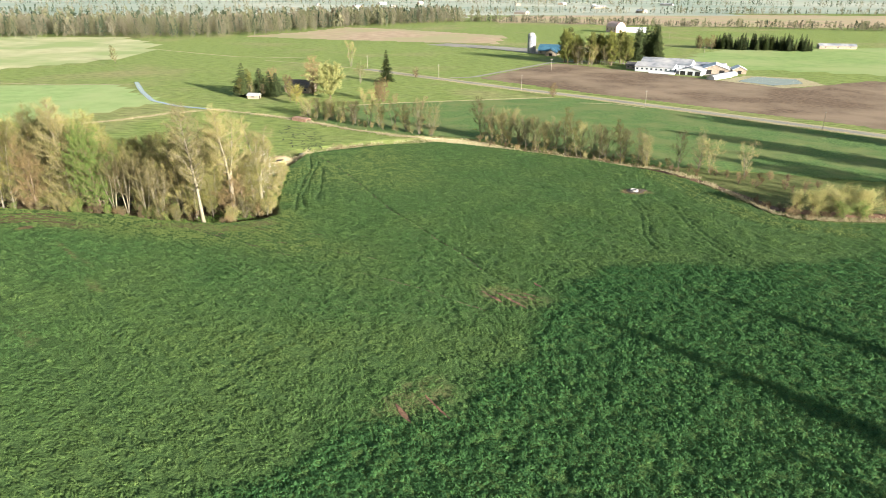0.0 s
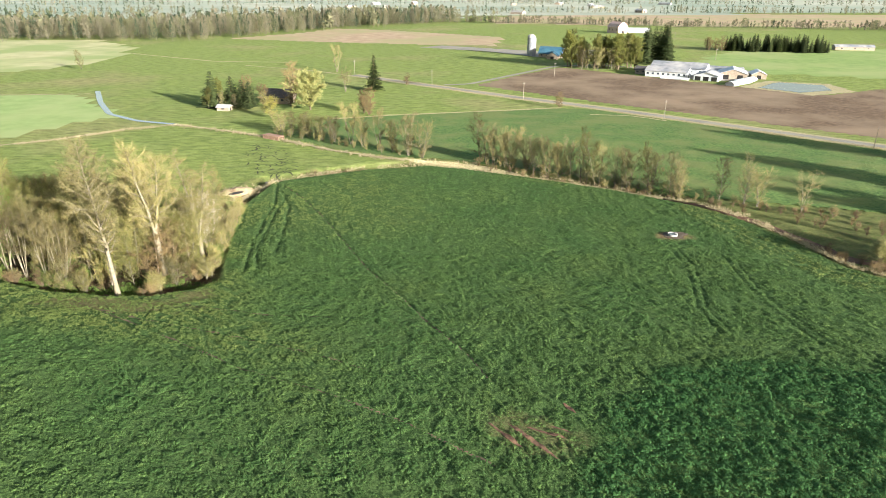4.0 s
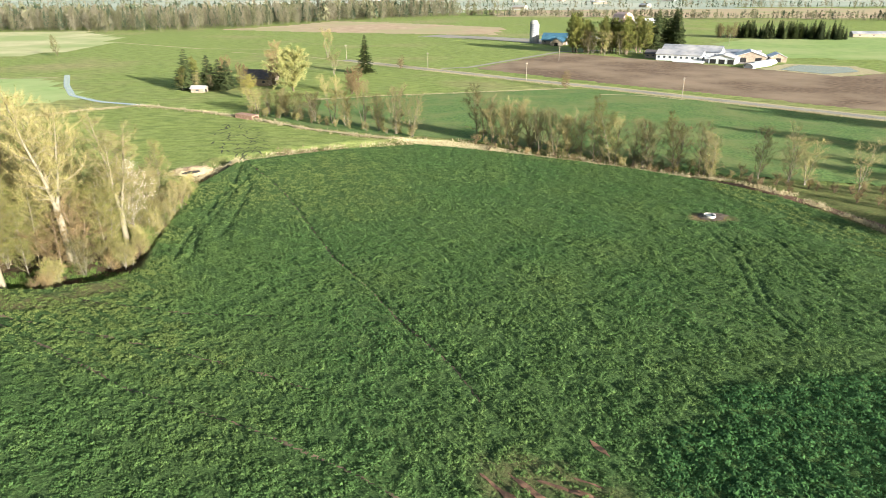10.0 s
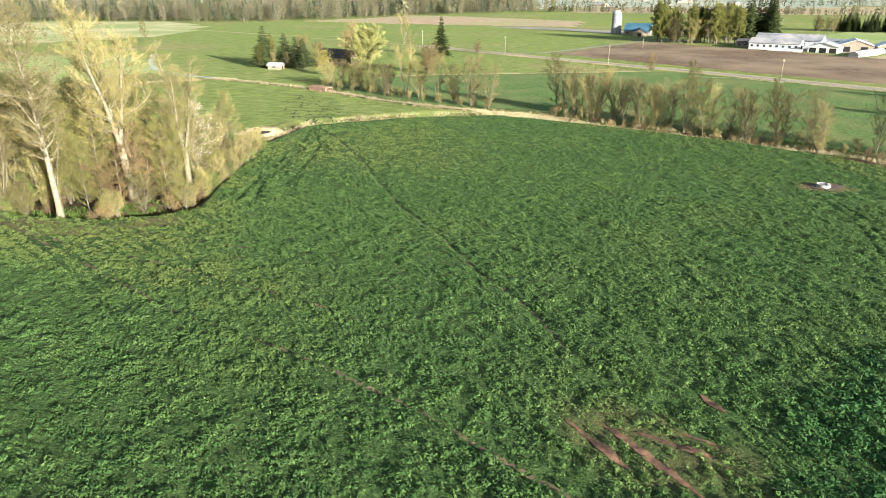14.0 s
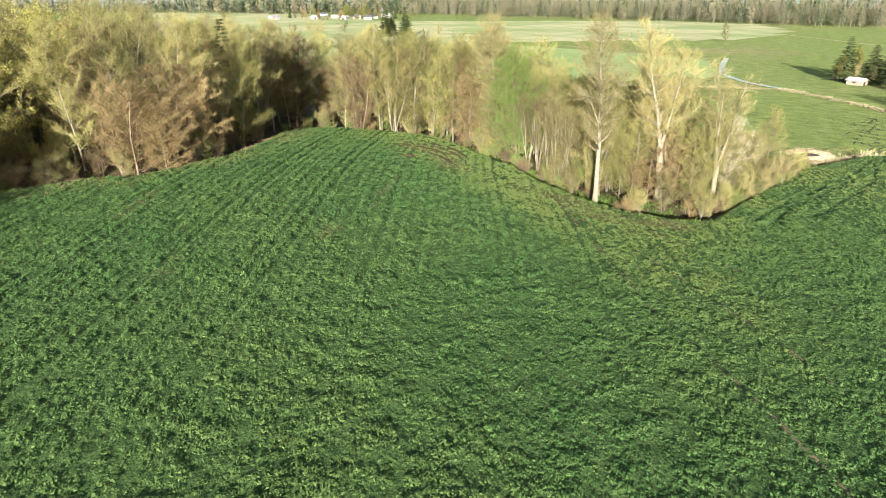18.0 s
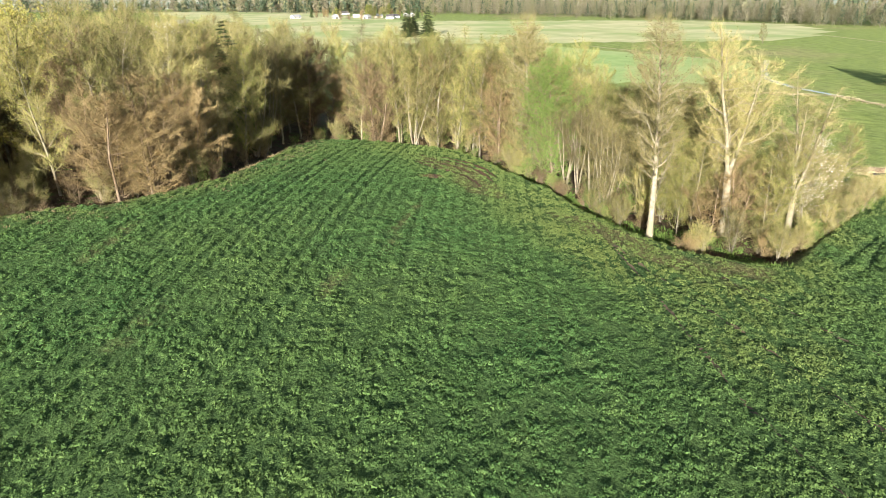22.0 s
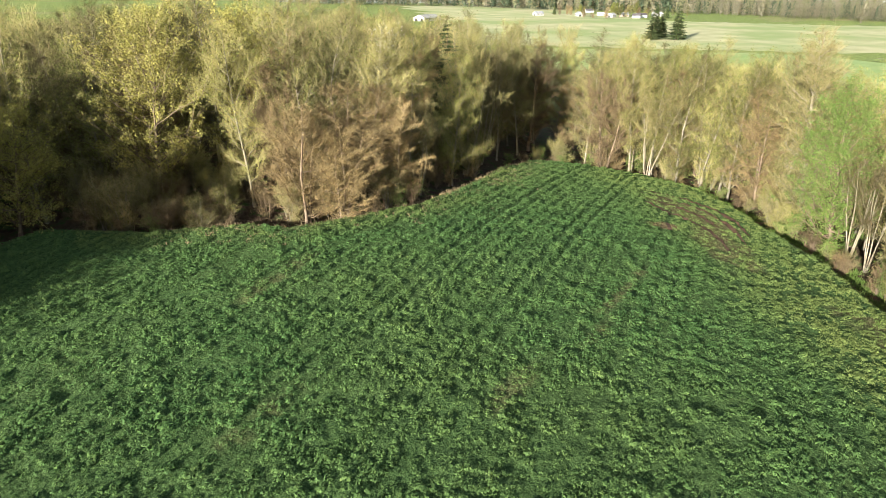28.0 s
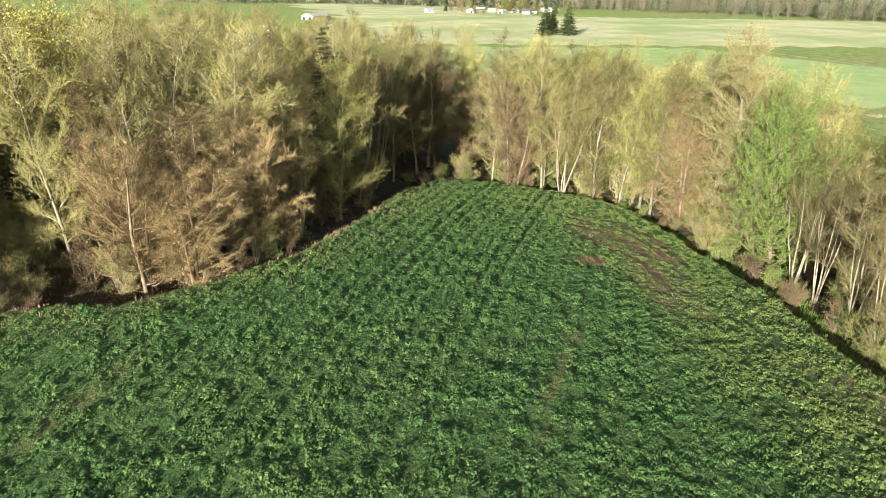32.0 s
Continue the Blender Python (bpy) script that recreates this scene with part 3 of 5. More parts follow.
def bare_tree(seed, h, radius, base=0.3, spread=0.3, limbs=14, stems=1, twigs=1500, leaves=600, leaf=0.14, twig=(0.7, 1.6), rise=0.55, lean=0.0, twig_w=0.05, fork=0.0):
    """Trunk and limbs as one mesh, twigs with buds or leaves as the crown."""
    r = random.Random(seed)
    w, tips = Wood(), []
    foot = Vector((0, 0, -0.4))
    if fork:
        top = Vector((0.02 * h * r.uniform(-1, 1), 0.02 * h * r.uniform(-1, 1), fork * h))
        w.tube([foot.lerp(top, k / 4) for k in range(5)], [radius * q for q in (1.6, 1.12, 1.0, 0.96, 0.92)], 8)
        foot, radius, h = top - Vector((0, 0, 0.3)), radius * 0.56, h * (1 - fork)
        base *= 0.5
    for s in range(stems):
        a = 2 * math.pi * (s + r.random() * 0.6) / max(stems, 1)
        out = 0.0 if stems == 1 else r.uniform(0.10, 0.22) + (0.12 if fork else 0.0)
        d = Vector((math.cos(a) * out + lean, math.sin(a) * out, 1)).normalized()
        hh = h * (1.0 if s == 0 else r.uniform(0.72, 0.98))
        pts, radii, p = [Vector((math.cos(a), math.sin(a), 0)) * (0.0 if stems == 1 else radius * (0.4 if fork else 1.2)) + foot], [radius * (1.0 if fork else 1.45)], None
        p = pts[0]
        n = 9
        for i in range(n):
            d = (bend(r, d, 0.045) + Vector((0, 0, 0.03))).normalized()
            p = p + d * (hh + 0.4) / n
            pts.append(p)
            radii.append(max(radius * (1 - ((i + 1) / n) ** 1.2 * 0.93), 0.02))
        w.tube(pts, radii, 7)
        tips.append((pts[-3:], d))
        count = max(4, int(limbs / stems))
        for k in range(count):
            q = base + (0.97 - base) * (k + r.random()) / count
            i = min(int(q * n), n - 1)
            st = pts[i].lerp(pts[i + 1], q * n - i)
            a = k * 2.4 + r.uniform(-0.5, 0.5)
            shape = math.sin(math.pi * min(1, (q - base) / (1.02 - base) * 0.82 + 0.18)) ** 0.7
            dd = Vector((math.cos(a), math.sin(a), rise * r.uniform(0.5, 1.7))).normalized()
            ll = h * spread * shape * r.uniform(0.75, 1.2)
            lp, ld = branching(w, r, tips, st, dd, ll, radii[i] * r.uniform(0.35, 0.55), 4, 0.10)
            for j in range(r.randint(3, 5)):
                m = r.randint(1, len(lp) - 1)
                branching(w, r, tips, lp[m], bend(r, (lp[m] - lp[m - 1]).normalized(), 0.55), ll * r.uniform(0.3, 0.6), radii[i] * 0.16 + 0.01, 3, 0.10, 3)
    weights = [sum((b - a).length for a, b in zip(pts, pts[1:])) for pts, _ in tips]
    picks = r.choices(range(len(tips)), weights, k=twigs)
    ends = []
    for t in picks:
        pts, d = tips[t]
        m = r.randint(0, len(pts) - 2)
        p = pts[m].lerp(pts[m + 1], r.random())
        dd = (bend(r, (pts[m + 1] - pts[m]).normalized(), 0.6) + Vector((0, 0, 0.25))).normalized()
        ll = r.uniform(*twig)
        w.twig(p, dd, ll, twig_w * r.uniform(0.6, 1.3))
        for _ in range(2):
            u = r.uniform(0.2, 0.7)
            w.twig(p + dd * ll * u, bend(r, dd, 0.55), ll * r.uniform(0.4, 0.8), twig_w * 0.7)
        ends.append((p, dd, ll))
    for _ in range(leaves):
        p, dd, ll = r.choice(ends)
        q = p + dd * ll * r.uniform(0.3, 1.15) + Vector((r.gauss(0, 0.15), r.gauss(0, 0.15), r.gauss(0, 0.15)))
        w.leaf(q, leaf * r.uniform(0.6, 1.4), r)
    return w


def conifer_tree(seed, h, radius, width, layers=26, base=0.08):
    r = random.Random(seed)
    w = Wood()
    top = Vector((r.gauss(0, 0.2), r.gauss(0, 0.2), h))
    pts = [Vector((0, 0, -0.4)).lerp(top, i / 6) for i in range(7)]
    w.tube(pts, [max(radius * (1 - i / 6.2), 0.02) for i in range(7)], 6)
    for k in range(layers):
        q = base + (1 - base) * (k + 0.5 * r.random()) / layers
        p = pts[0].lerp(top, q)
        reach = width * ((1 - q) ** 0.75) * r.uniform(0.75, 1.15) + 0.25
        n = max(5, int(11 * (1 - q)) + 4)
        for j in range(n):
            a = 2 * math.pi * (j + r.random()) / n
            d = Vector((math.cos(a), math.sin(a), r.uniform(-0.35, 0.12))).normalized()
            ln = reach * r.uniform(0.55, 1.2)
            w.twig(p, d, ln, 0.07, 0)
            side = d.cross(Vector((0, 0, 1))).normalized()
            m = max(4, int(ln * 4.5))
            for i in range(m):
                u = 0.15 + 0.85 * (i + r.random()) / m
                c = p + d * ln * u
                for sgn in (-1, 1):
                    e = (side * sgn + d * 0.6 + Vector((0, 0, r.uniform(-0.55, 0.1)))).normalized()
                    w.twig(c, e, (0.35 + 0.5 * (1 - u)) * r.uniform(0.7, 1.3) * (0.8 + reach * 0.15), 0.36, 1)
    return w


def plant(name, w, bark, twig, leaf, label, category="tree", group=""):
    """A plant with its trunk and crown as parts, standing at the origin, to be copied."""
    root = thing(name, label, category, group)
    part("trunk", mesh_from("trunk", [tuple(p) for p in w.v], w.f, [bark], True), None, root)
    part("crown", mesh_from("crown", [tuple(p) for p in w.tv], w.tf, [twig, leaf], False, w.ts), None, root)
    return root


LEAN = random.Random(17)


def set_down(src, x, y, scale=1.0, turn=None, sink=0.0, tall=1.0, label=""):
    ob = copy_thing(src, Matrix.Translation((x, y, zat(x, y) - sink)) @ Matrix.Rotation(random.uniform(0, 6.283) if turn is None else radians(turn), 4, "Z") @ Matrix.Rotation(LEAN.gauss(0, 0.035), 4, "X") @ Matrix.Diagonal((scale, scale, scale * tall, 1)))
    if label:
        tagged(ob, label)
    return ob


STOCK = []


def stock(*args, **kw):
    ob = plant(*args, **kw)
    STOCK.append(ob)
    return ob


WOODS = "woodland trees round the field"
alder = [stock("alder_tree", bare_tree(11 + i, 19, 0.16, 0.14, 0.20, 30, 1, 2600, 2600, 0.085, twig_w=0.03), BARK_PALE, TWIG_TAN, BUD_OLIVE, "slender grey-barked tree with olive buds at the wood's edge", group=WOODS) for i in range(4)]
brown = [stock("brown_tree", bare_tree(31 + i, 16, 0.21, 0.05, 0.25, 40, 2, 7000, 2600, 0.08, (0.5, 1.3), twig_w=0.03, rise=0.4), BARK_BROWN, TWIG_RED, BUD_TAN, "bare russet-brown twiggy tree at the wood's edge", group=WOODS) for i in range(3)]
birch = [stock("birch_tree", bare_tree(41 + i, 17, 0.13, 0.3, 0.2, 24, 5, 1900, 900, 0.085, rise=1.0, twig_w=0.034), BARK_PALE, TWIG_TAN, BUD_TAN, "pale multi-stemmed bare tree with upright branches", group=WOODS) for i in range(2)]
budding = [stock("budding_tree", bare_tree(51 + i, 18, 0.16, 0.08, 0.22, 32, 1, 2200, 6400, 0.088, twig_w=0.03), BARK_GREY, TWIG_TAN, BUD_OLIVE, "tree coming into olive-green leaf in the wood", group=WOODS) for i in range(3)]
lime = [stock("maple_tree", bare_tree(61 + i, 19, 0.30, 0.12, 0.36, 60, 1, 2600, 22000, 0.115, (0.6, 1.5), rise=0.45, twig_w=0.035), BARK_BROWN, TWIG_PALE, LEAF_LIME, "broad tree in bright lime-yellow spring leaf", group=WOODS) for i in range(2)]
blossom = stock("blossom_tree", bare_tree(71, 12, 0.15, 0.2, 0.27, 22, 2, 1800, 5200, 0.075, twig_w=0.03), BARK_BROWN, TWIG_TAN, BLOSSOM, "tree in white blossom among bare twigs", group=WOODS)
spruce = [stock("spruce_tree", conifer_tree(81 + i, 20, 0.28, 4.8, 34), BARK_BROWN, BARK_BROWN, NEEDLE, "dark green spruce with drooping boughs", group="conifers") for i in range(2)]
shrub = [stock("shrub", bare_tree(91 + i, 4.2, 0.05, 0.05, 0.5, 20, 7, 900, 500, 0.075, (0.4, 1.0), 0.8, twig_w=0.024), BARK_BROWN, TWIG_RED, BUD_TAN, "tangled brown bramble and twig shrub", "shrub", "undergrowth shrubs") for i in range(2)]
thicket = [stock("thicket_bush", bare_tree(86 + i, 6.5, 0.05, 0.04, 0.42, 28, 7, 1500, 1300, 0.08, (0.5, 1.3), 0.9, twig_w=0.026), BARK_GREY, (TWIG_TAN, TWIG_PALE)[i], BUD_OLIVE, "tall tangled bush of fine budding twigs in the wood", "bush", "undergrowth bushes") for i in range(2)]
green_shrub = stock("green_shrub", bare_tree(95, 4.0, 0.05, 0.05, 0.5, 20, 7, 420, 2000, 0.10, (0.5, 1.1), 0.8, twig_w=0.03), BARK_BROWN, TWIG_PALE, LEAF_GREEN, "low shrub with fresh green leaves", "shrub", "undergrowth shrubs")
willow = stock("willow_bush", bare_tree(97, 10, 0.12, 0.05, 0.45, 30, 8, 2600, 4200, 0.13, (0.7, 1.6), 0.9, twig_w=0.035), BARK_BROWN, TWIG_PALE, LEAF_PALE, "round grey-green willow bush by the ditch", "bush")
cottonwood = [stock("cottonwood_tree", bare_tree(101, 29, 0.45, 0.30, 0.15, 60, 1, 5200, 3200, 0.10, (0.6, 1.7), 0.38, lean=-0.02, twig_w=0.034), BARK_PALE, TWIG_PALE, BUD_OLIVE, "tall straight cottonwood with a thick pale trunk and sunlit bare limbs", group="tall cottonwoods"),
              stock("cottonwood_tree", bare_tree(104, 29, 0.54, 0.1, 0.22, 66, 3, 6400, 4200, 0.10, (0.6, 1.8), 0.45, twig_w=0.034, fork=0.33), BARK_PALE, TWIG_PALE, BUD_OLIVE, "tall forked cottonwood with massive pale limbs", group="tall cottonwoods")]
hedge = [stock("hedge_tree", bare_tree(131 + i, 13.5, 0.13, 0.06, 0.30, 34, (1, 2, 2)[i], 2300, 700, 0.09, (0.5, 1.4), 0.95, twig_w=0.026), BARK_GREY, (TWIG_TAN, TWIG_PALE, TWIG_TAN)[i], (BUD_TAN, BUD_OLIVE)[i % 2], "bushy bare tree with tan twigs along the ditch", group="trees along the ditch") for i in range(3)]
round_lime = stock("round_tree", bare_tree(151, 15, 0.25, 0.10, 0.40, 60, 1, 1600, 20000, 0.19, (0.6, 1.3), 0.5), BARK_BROWN, TWIG_PALE, LEAF_PALE, "round full tree in pale lime-green leaf by the farmstead")
dense = [stock("broad_tree", bare_tree(141 + i, 20, 0.3, 0.12, 0.22, 30, 1, 1500, 7000, 0.24), BARK_BROWN, TWIG_TAN, BUD_OLIVE, "tall full tree in olive spring leaf by the farm", group="farm windbreak") for i in range(2)]
ivy = stock("ivy_tree", bare_tree(121, 22, 0.28, 0.02, 0.25, 110, 1, 2400, 56000, 0.085, (0.5, 1.2), 0.3, twig_w=0.03), BARK_BROWN, TWIG_TAN, LEAF_GREEN, "tree wrapped in bright green ivy from foot to top", group=WOODS)

# the two great cottonwoods at the field's edge and a third by the ivy
set_down(cottonwood[0], -54.2, 129.0, 1.0, 40)
set_down(cottonwood[1], -49.2, 139.2, 1.0, 200)
set_down(cottonwood[0], -92.5, 146.5, 0.98, 130)
set_down(cottonwood[1], -44.0, 147.0, 0.86, 70)
set_down(ivy, -84.5, 143.5, 1.0, 0)
set_down(blossom, -45.5, 152, 1.15, 20)
for x, y, s in ((-80.5, 142.5, 0.93), (-76.8, 141.2, 0.84), (-66, 134, 0.8), (-70.5, 137, 0.9), (-61, 137, 0.85), (-75, 146, 0.9)):
    set_down(birch[int(s * 100) % 2], x, y, s)
# trees standing out at the western edge
for src, x, y, s in ((brown[0], -100.5, 75, 0.98), (brown[1], -103.5, 80.5, 1.05), (brown[2], -107, 87, 0.95), (birch[0], -112, 93, 0.85), (brown[1], -109, 84, 1.0), (brown[2], -103.5, 73.5, 0.9), (brown[0], -99.8, 79, 0.8), (brown[1], -106, 81, 1.0),
                     (lime[0], -112.7, 57.5, 1.15), (lime[1], -122, 70, 1.2), (lime[0], -126, 58, 1.2), (lime[1], -108, 42, 0.8), (spruce[0], -111, 35, 1.3), (spruce[1], -116, 27, 1.35), (blossom, -128, 92, 1.7), (spruce[1], -131, 104, 1.2)):
    set_down(src, x, y, s)

random.seed(5)
kinds = alder * 4 + brown * 3 + birch * 2 + budding * 5 + [blossom]
north_kinds = alder * 4 + budding * 6 + birch * 2 + brown


def scatter(poly, spacing, choose, rim, size, stop=400, clear=()):
    """Trees at random within an outline, kept apart and off its rim."""
    xs, ys = [p[0] for p in poly], [p[1] for p in poly]
    got = []
    for _ in range(stop * 30):
        x, y = random.uniform(min(xs), max(xs)), random.uniform(min(ys), max(ys))
        if len(got) >= stop or any((x - a) ** 2 + (y - b) ** 2 < spacing**2 for a, b in got):
            continue
        if any((x - a) ** 2 + (y - b) ** 2 < c * c for a, b, c in clear):
            continue
        if float(outline_distance(poly, np.array([x]), np.array([y]))[0]) > -rim:
            continue
        got.append((x, y))
        set_down(random.choice(choose), x, y, random.uniform(*size(x, y)))
    return got


WOOD_NEAR = [(-104, 20), (-108, 45), (-101, 58), (-98, 74), (-105, 92), (-122, 112), (-134, 122), (-125, 139), (-110, 145), (-96, 143), (-77, 137), (-62, 132), (-47, 132), (-40, 142), (-43, 160),
             (-46, 184), (-56, 172), (-75, 166), (-100, 170), (-130, 166), (-165, 160), (-172, 100), (-170, 20)]
NORTH_STRIP = [(-130, 126), (-110, 145), (-96, 143), (-77, 137), (-62, 132), (-47, 132), (-40, 142), (-43, 160), (-47, 188), (-56, 172), (-75, 166), (-100, 170), (-130, 166), (-150, 150)]
WEST_BLOCK = [(-104, 5), (-109, 45), (-102, 58), (-99, 74), (-107, 94), (-124, 113), (-136, 122), (-150, 150), (-185, 150), (-195, 80), (-190, 0)]
def strip_size(x, y):
    return (1.1, 1.35) if x < -92 else (0.82, 1.08) if x < -60 else (0.55, 0.8)


edge_trees = scatter(NORTH_STRIP, 3.7, north_kinds, 2.2, strip_size, 165, clear=[(-85, 143, 5.5), (-80, 142, 3.5), (-83, 139, 5), (-77, 139, 4)])
edge_trees += scatter(WEST_BLOCK, 5.2, kinds, 3.0, lambda x, y: (1.1, 1.4), 190, clear=[(-101, 73, 6), (-112, 57, 9), (-105, 56, 8), (-104, 63, 6), (-119, 66, 6)])
edge_trees += scatter([(-190, -40), (-195, 80), (-185, 150), (-245, 125), (-262, 40), (-255, -40)], 7.0, kinds, 0.5, lambda x, y: (1.15, 1.45), 130)
edge_trees += scatter([(-114, 5), (-190, 0), (-190, -45), (-112, -45)], 7.0, kinds, 0.5, lambda x, y: (1.1, 1.4), 60)
edge_trees += scatter([(-250, 140), (-262, 40), (-255, -45), (-390, -45), (-420, 60), (-380, 150)], 10.0, kinds, 0.5, lambda x, y: (1.0, 1.35), 150)
# the wood south of the field, which shades its south-western corner
SOUTH_WOOD = [(-105, 31), (-85, 25.5), (-65, 19.5), (-56, 4.5), (-53, -16.5), (-64, -45), (-106, -45), (-117, 15)]
edge_trees += scatter(SOUTH_WOOD, 4.3, spruce * 3 + budding + lime, 0.4, lambda x, y: (1.25, 1.5), 190)
# tall trees to the south-east, whose long shadows reach into the field
for x, y, s in ((99, -5, 1.45), (104, -9, 1.2), (122, 8, 1.4), (92, -16, 1.1)):
    set_down(spruce[0], x, y, s)

# undergrowth along the wood's rim
FEET = [(-60, 127.5), (-54.2, 130), (-49.5, 138), (-44, 134), (-39.5, 133)]


def open_foot(x, y, wide):
    return float(line_distance(np.array([x]), np.array([y]), FEET)[0]) > wide


for (ax, ay), (bx, by) in zip(FIELD[3:28], FIELD[4:29]):
    ln = math.hypot(bx - ax, by - ay)
    for k in range(max(1, int(ln / 2.0))):
        u = (k + random.random()) / max(1, int(ln / 2.0))
        ox, oy = -(by - ay) / ln, (bx - ax) / ln
        off = 2.6 + 11 * random.random() ** 1.3
        x, y = ax + (bx - ax) * u + ox * off, ay + (by - ay) * u + oy * off
        if float(outline_distance(FIELD, np.array([x]), np.array([y]))[0]) > 1.5:
            if open_foot(x, y, 3.2):
                set_down(random.choice(shrub + shrub + [green_shrub]), x, y, random.uniform(0.3, 0.6) + off * 0.05)

random.seed(6)
for k in range(64):
    x, y = random.uniform(-134, -40), random.uniform(127, 168)
    if float(outline_distance(NORTH_STRIP, np.array([x]), np.array([y]))[0]) < 0:
        set_down(random.choice(thicket), x, y, random.uniform(0.6, 1.25))
# a close rank of bushes and saplings in front of the northern trees
for (ax, ay), (bx, by) in zip(FIELD[14:26], FIELD[15:27]):
    ln = math.hypot(bx - ax, by - ay)
    for k in range(int(ln / 1.8)):
        u, off = random.random(), 4.0 + 4.0 * random.random()
        x, y = ax + (bx - ax) * u - (by - ay) / ln * off, ay + (by - ay) * u + (bx - ax) / ln * off
        x, y = (x, y) if float(outline_distance(FIELD, np.array([x]), np.array([y]))[0]) > 1 else (2 * (ax + (bx - ax) * u) - x, 2 * (ay + (by - ay) * u) - y)
        if open_foot(x, y, 4.2) and math.hypot(x + 84, y - 141) > 6:
            set_down(random.choice(thicket * 3 + shrub + [green_shrub]), x, y, random.uniform(0.4, 0.8))
for k in range(50):
    x, y = random.uniform(-135, -100), random.uniform(36, 124)
    if 3 < float(outline_distance(FIELD, np.array([x]), np.array([y]))[0]) < 18:
        set_down(random.choice(thicket), x, y, random.uniform(0.5, 1.1))

# dark scrub in the shaded corner beside the brown trees
SHADED = [(-106, 45), (-101, 57), (-100, 66), (-112, 71), (-126, 60), (-122, 40)]
for k in range(110):
    x, y = random.uniform(-126, -100), random.uniform(40, 71)
    if float(outline_distance(SHADED, np.array([x]), np.array([y]))[0]) < 0:
        set_down(random.choice(thicket + shrub), x, y, random.uniform(0.45, 0.95))

# bushes that crowd the strip's eastern end
for k in range(46):
    u = k / 45
    x, y, kind_of, big = -39.2 - 4.6 * u - random.uniform(0, 2.2), 133 + 54 * u, random.choice(thicket + thicket + shrub + [green_shrub]), random.uniform(0.4, 0.8)
    if open_foot(x, y, 3.5):
        set_down(kind_of, x, y, big)

# hedges and trees along the ditches beyond the field
DITCH = "trees along the ditch"
random.seed(9)


def row_of(a, b, n, choose, lo, hi, jitter=1.5):
    for k in range(n):
        u = (k + random.uniform(0.1, 0.9)) / n
        set_down(random.choice(choose), a[0] + (b[0] - a[0]) * u + random.uniform(-jitter, jitter), a[1] + (b[1] - a[1]) * u + random.uniform(-jitter, jitter), random.uniform(lo, hi))


row_of((-52, 288), (-26, 270), 15, hedge, 0.55, 0.78)
row_of((-22, 266), (7, 243), 9, hedge + birch[:1], 0.7, 1.05)
row_of((-52, 286), (6, 242), 22, thicket, 0.3, 0.55, 1.8)
row_of((25, 236), (84, 189), 26, thicket, 0.3, 0.55, 1.8)
row_of((25, 238), (50, 216), 15, hedge + hedge + alder[:1], 0.8, 1.1)
row_of((50, 216), (79, 193), 13, hedge + hedge + alder[1:2], 0.75, 1.05)
for src, x, y, s in ((hedge[1], 92, 186, 1.0), (hedge[0], 87, 190, 0.9), (hedge[2], 95, 184, 0.8), (hedge[2], 104, 178, 0.85), (willow, 100.5, 142, 0.62), (willow, 104.5, 139.5, 0.75), (willow, 109, 139.5, 0.78), (willow, 113.5, 140, 0.78), (willow, 118, 139, 0.75), (green_shrub, 110, 136, 1.2), (green_shrub, 115, 136, 1.2), (willow, 125, 139, 0.85), (shrub[0], 97.5, 139, 0.7), (shrub[1], 102, 136.5, 0.6), (shrub[0], 106, 136, 0.6)):
    set_down(src, x, y, s)
for k in range(26):
    u = k / 25
    set_down(random.choice(shrub), 24 + 66 * u + random.uniform(-1, 2), 232 - 52 * u + random.uniform(-1, 2.5), random.uniform(0.35, 0.7))
row_of((88, 182), (118, 172), 10, shrub, 0.4, 0.7)
row_of((93.5, 151), (98, 140), 8, shrub, 0.4, 0.7)
for k in range(36):
    x, y = random.uniform(88, 132), random.uniform(134, 182)
    if float(outline_distance([(90, 180), (122, 180), (132, 150), (106, 137), (96, 144)], np.array([x]), np.array([y]))[0]) < 0:
        set_down(random.choice(shrub), x, y, random.uniform(0.35, 0.6))
# tall trees to the east, whose shadows lie in lanes on the darkened pasture
for x, y in ((202, 199), (207, 203), (198, 205), (212, 197), (188, 157), (193, 161), (183, 164), (198, 152), (186, 116), (192, 121), (180, 122)):
    set_down(random.choice(dense + spruce), x, y, random.uniform(1.2, 1.35))
row_of((-30, 224), (-16, 230), 7, shrub, 0.35, 0.5, 0.8)

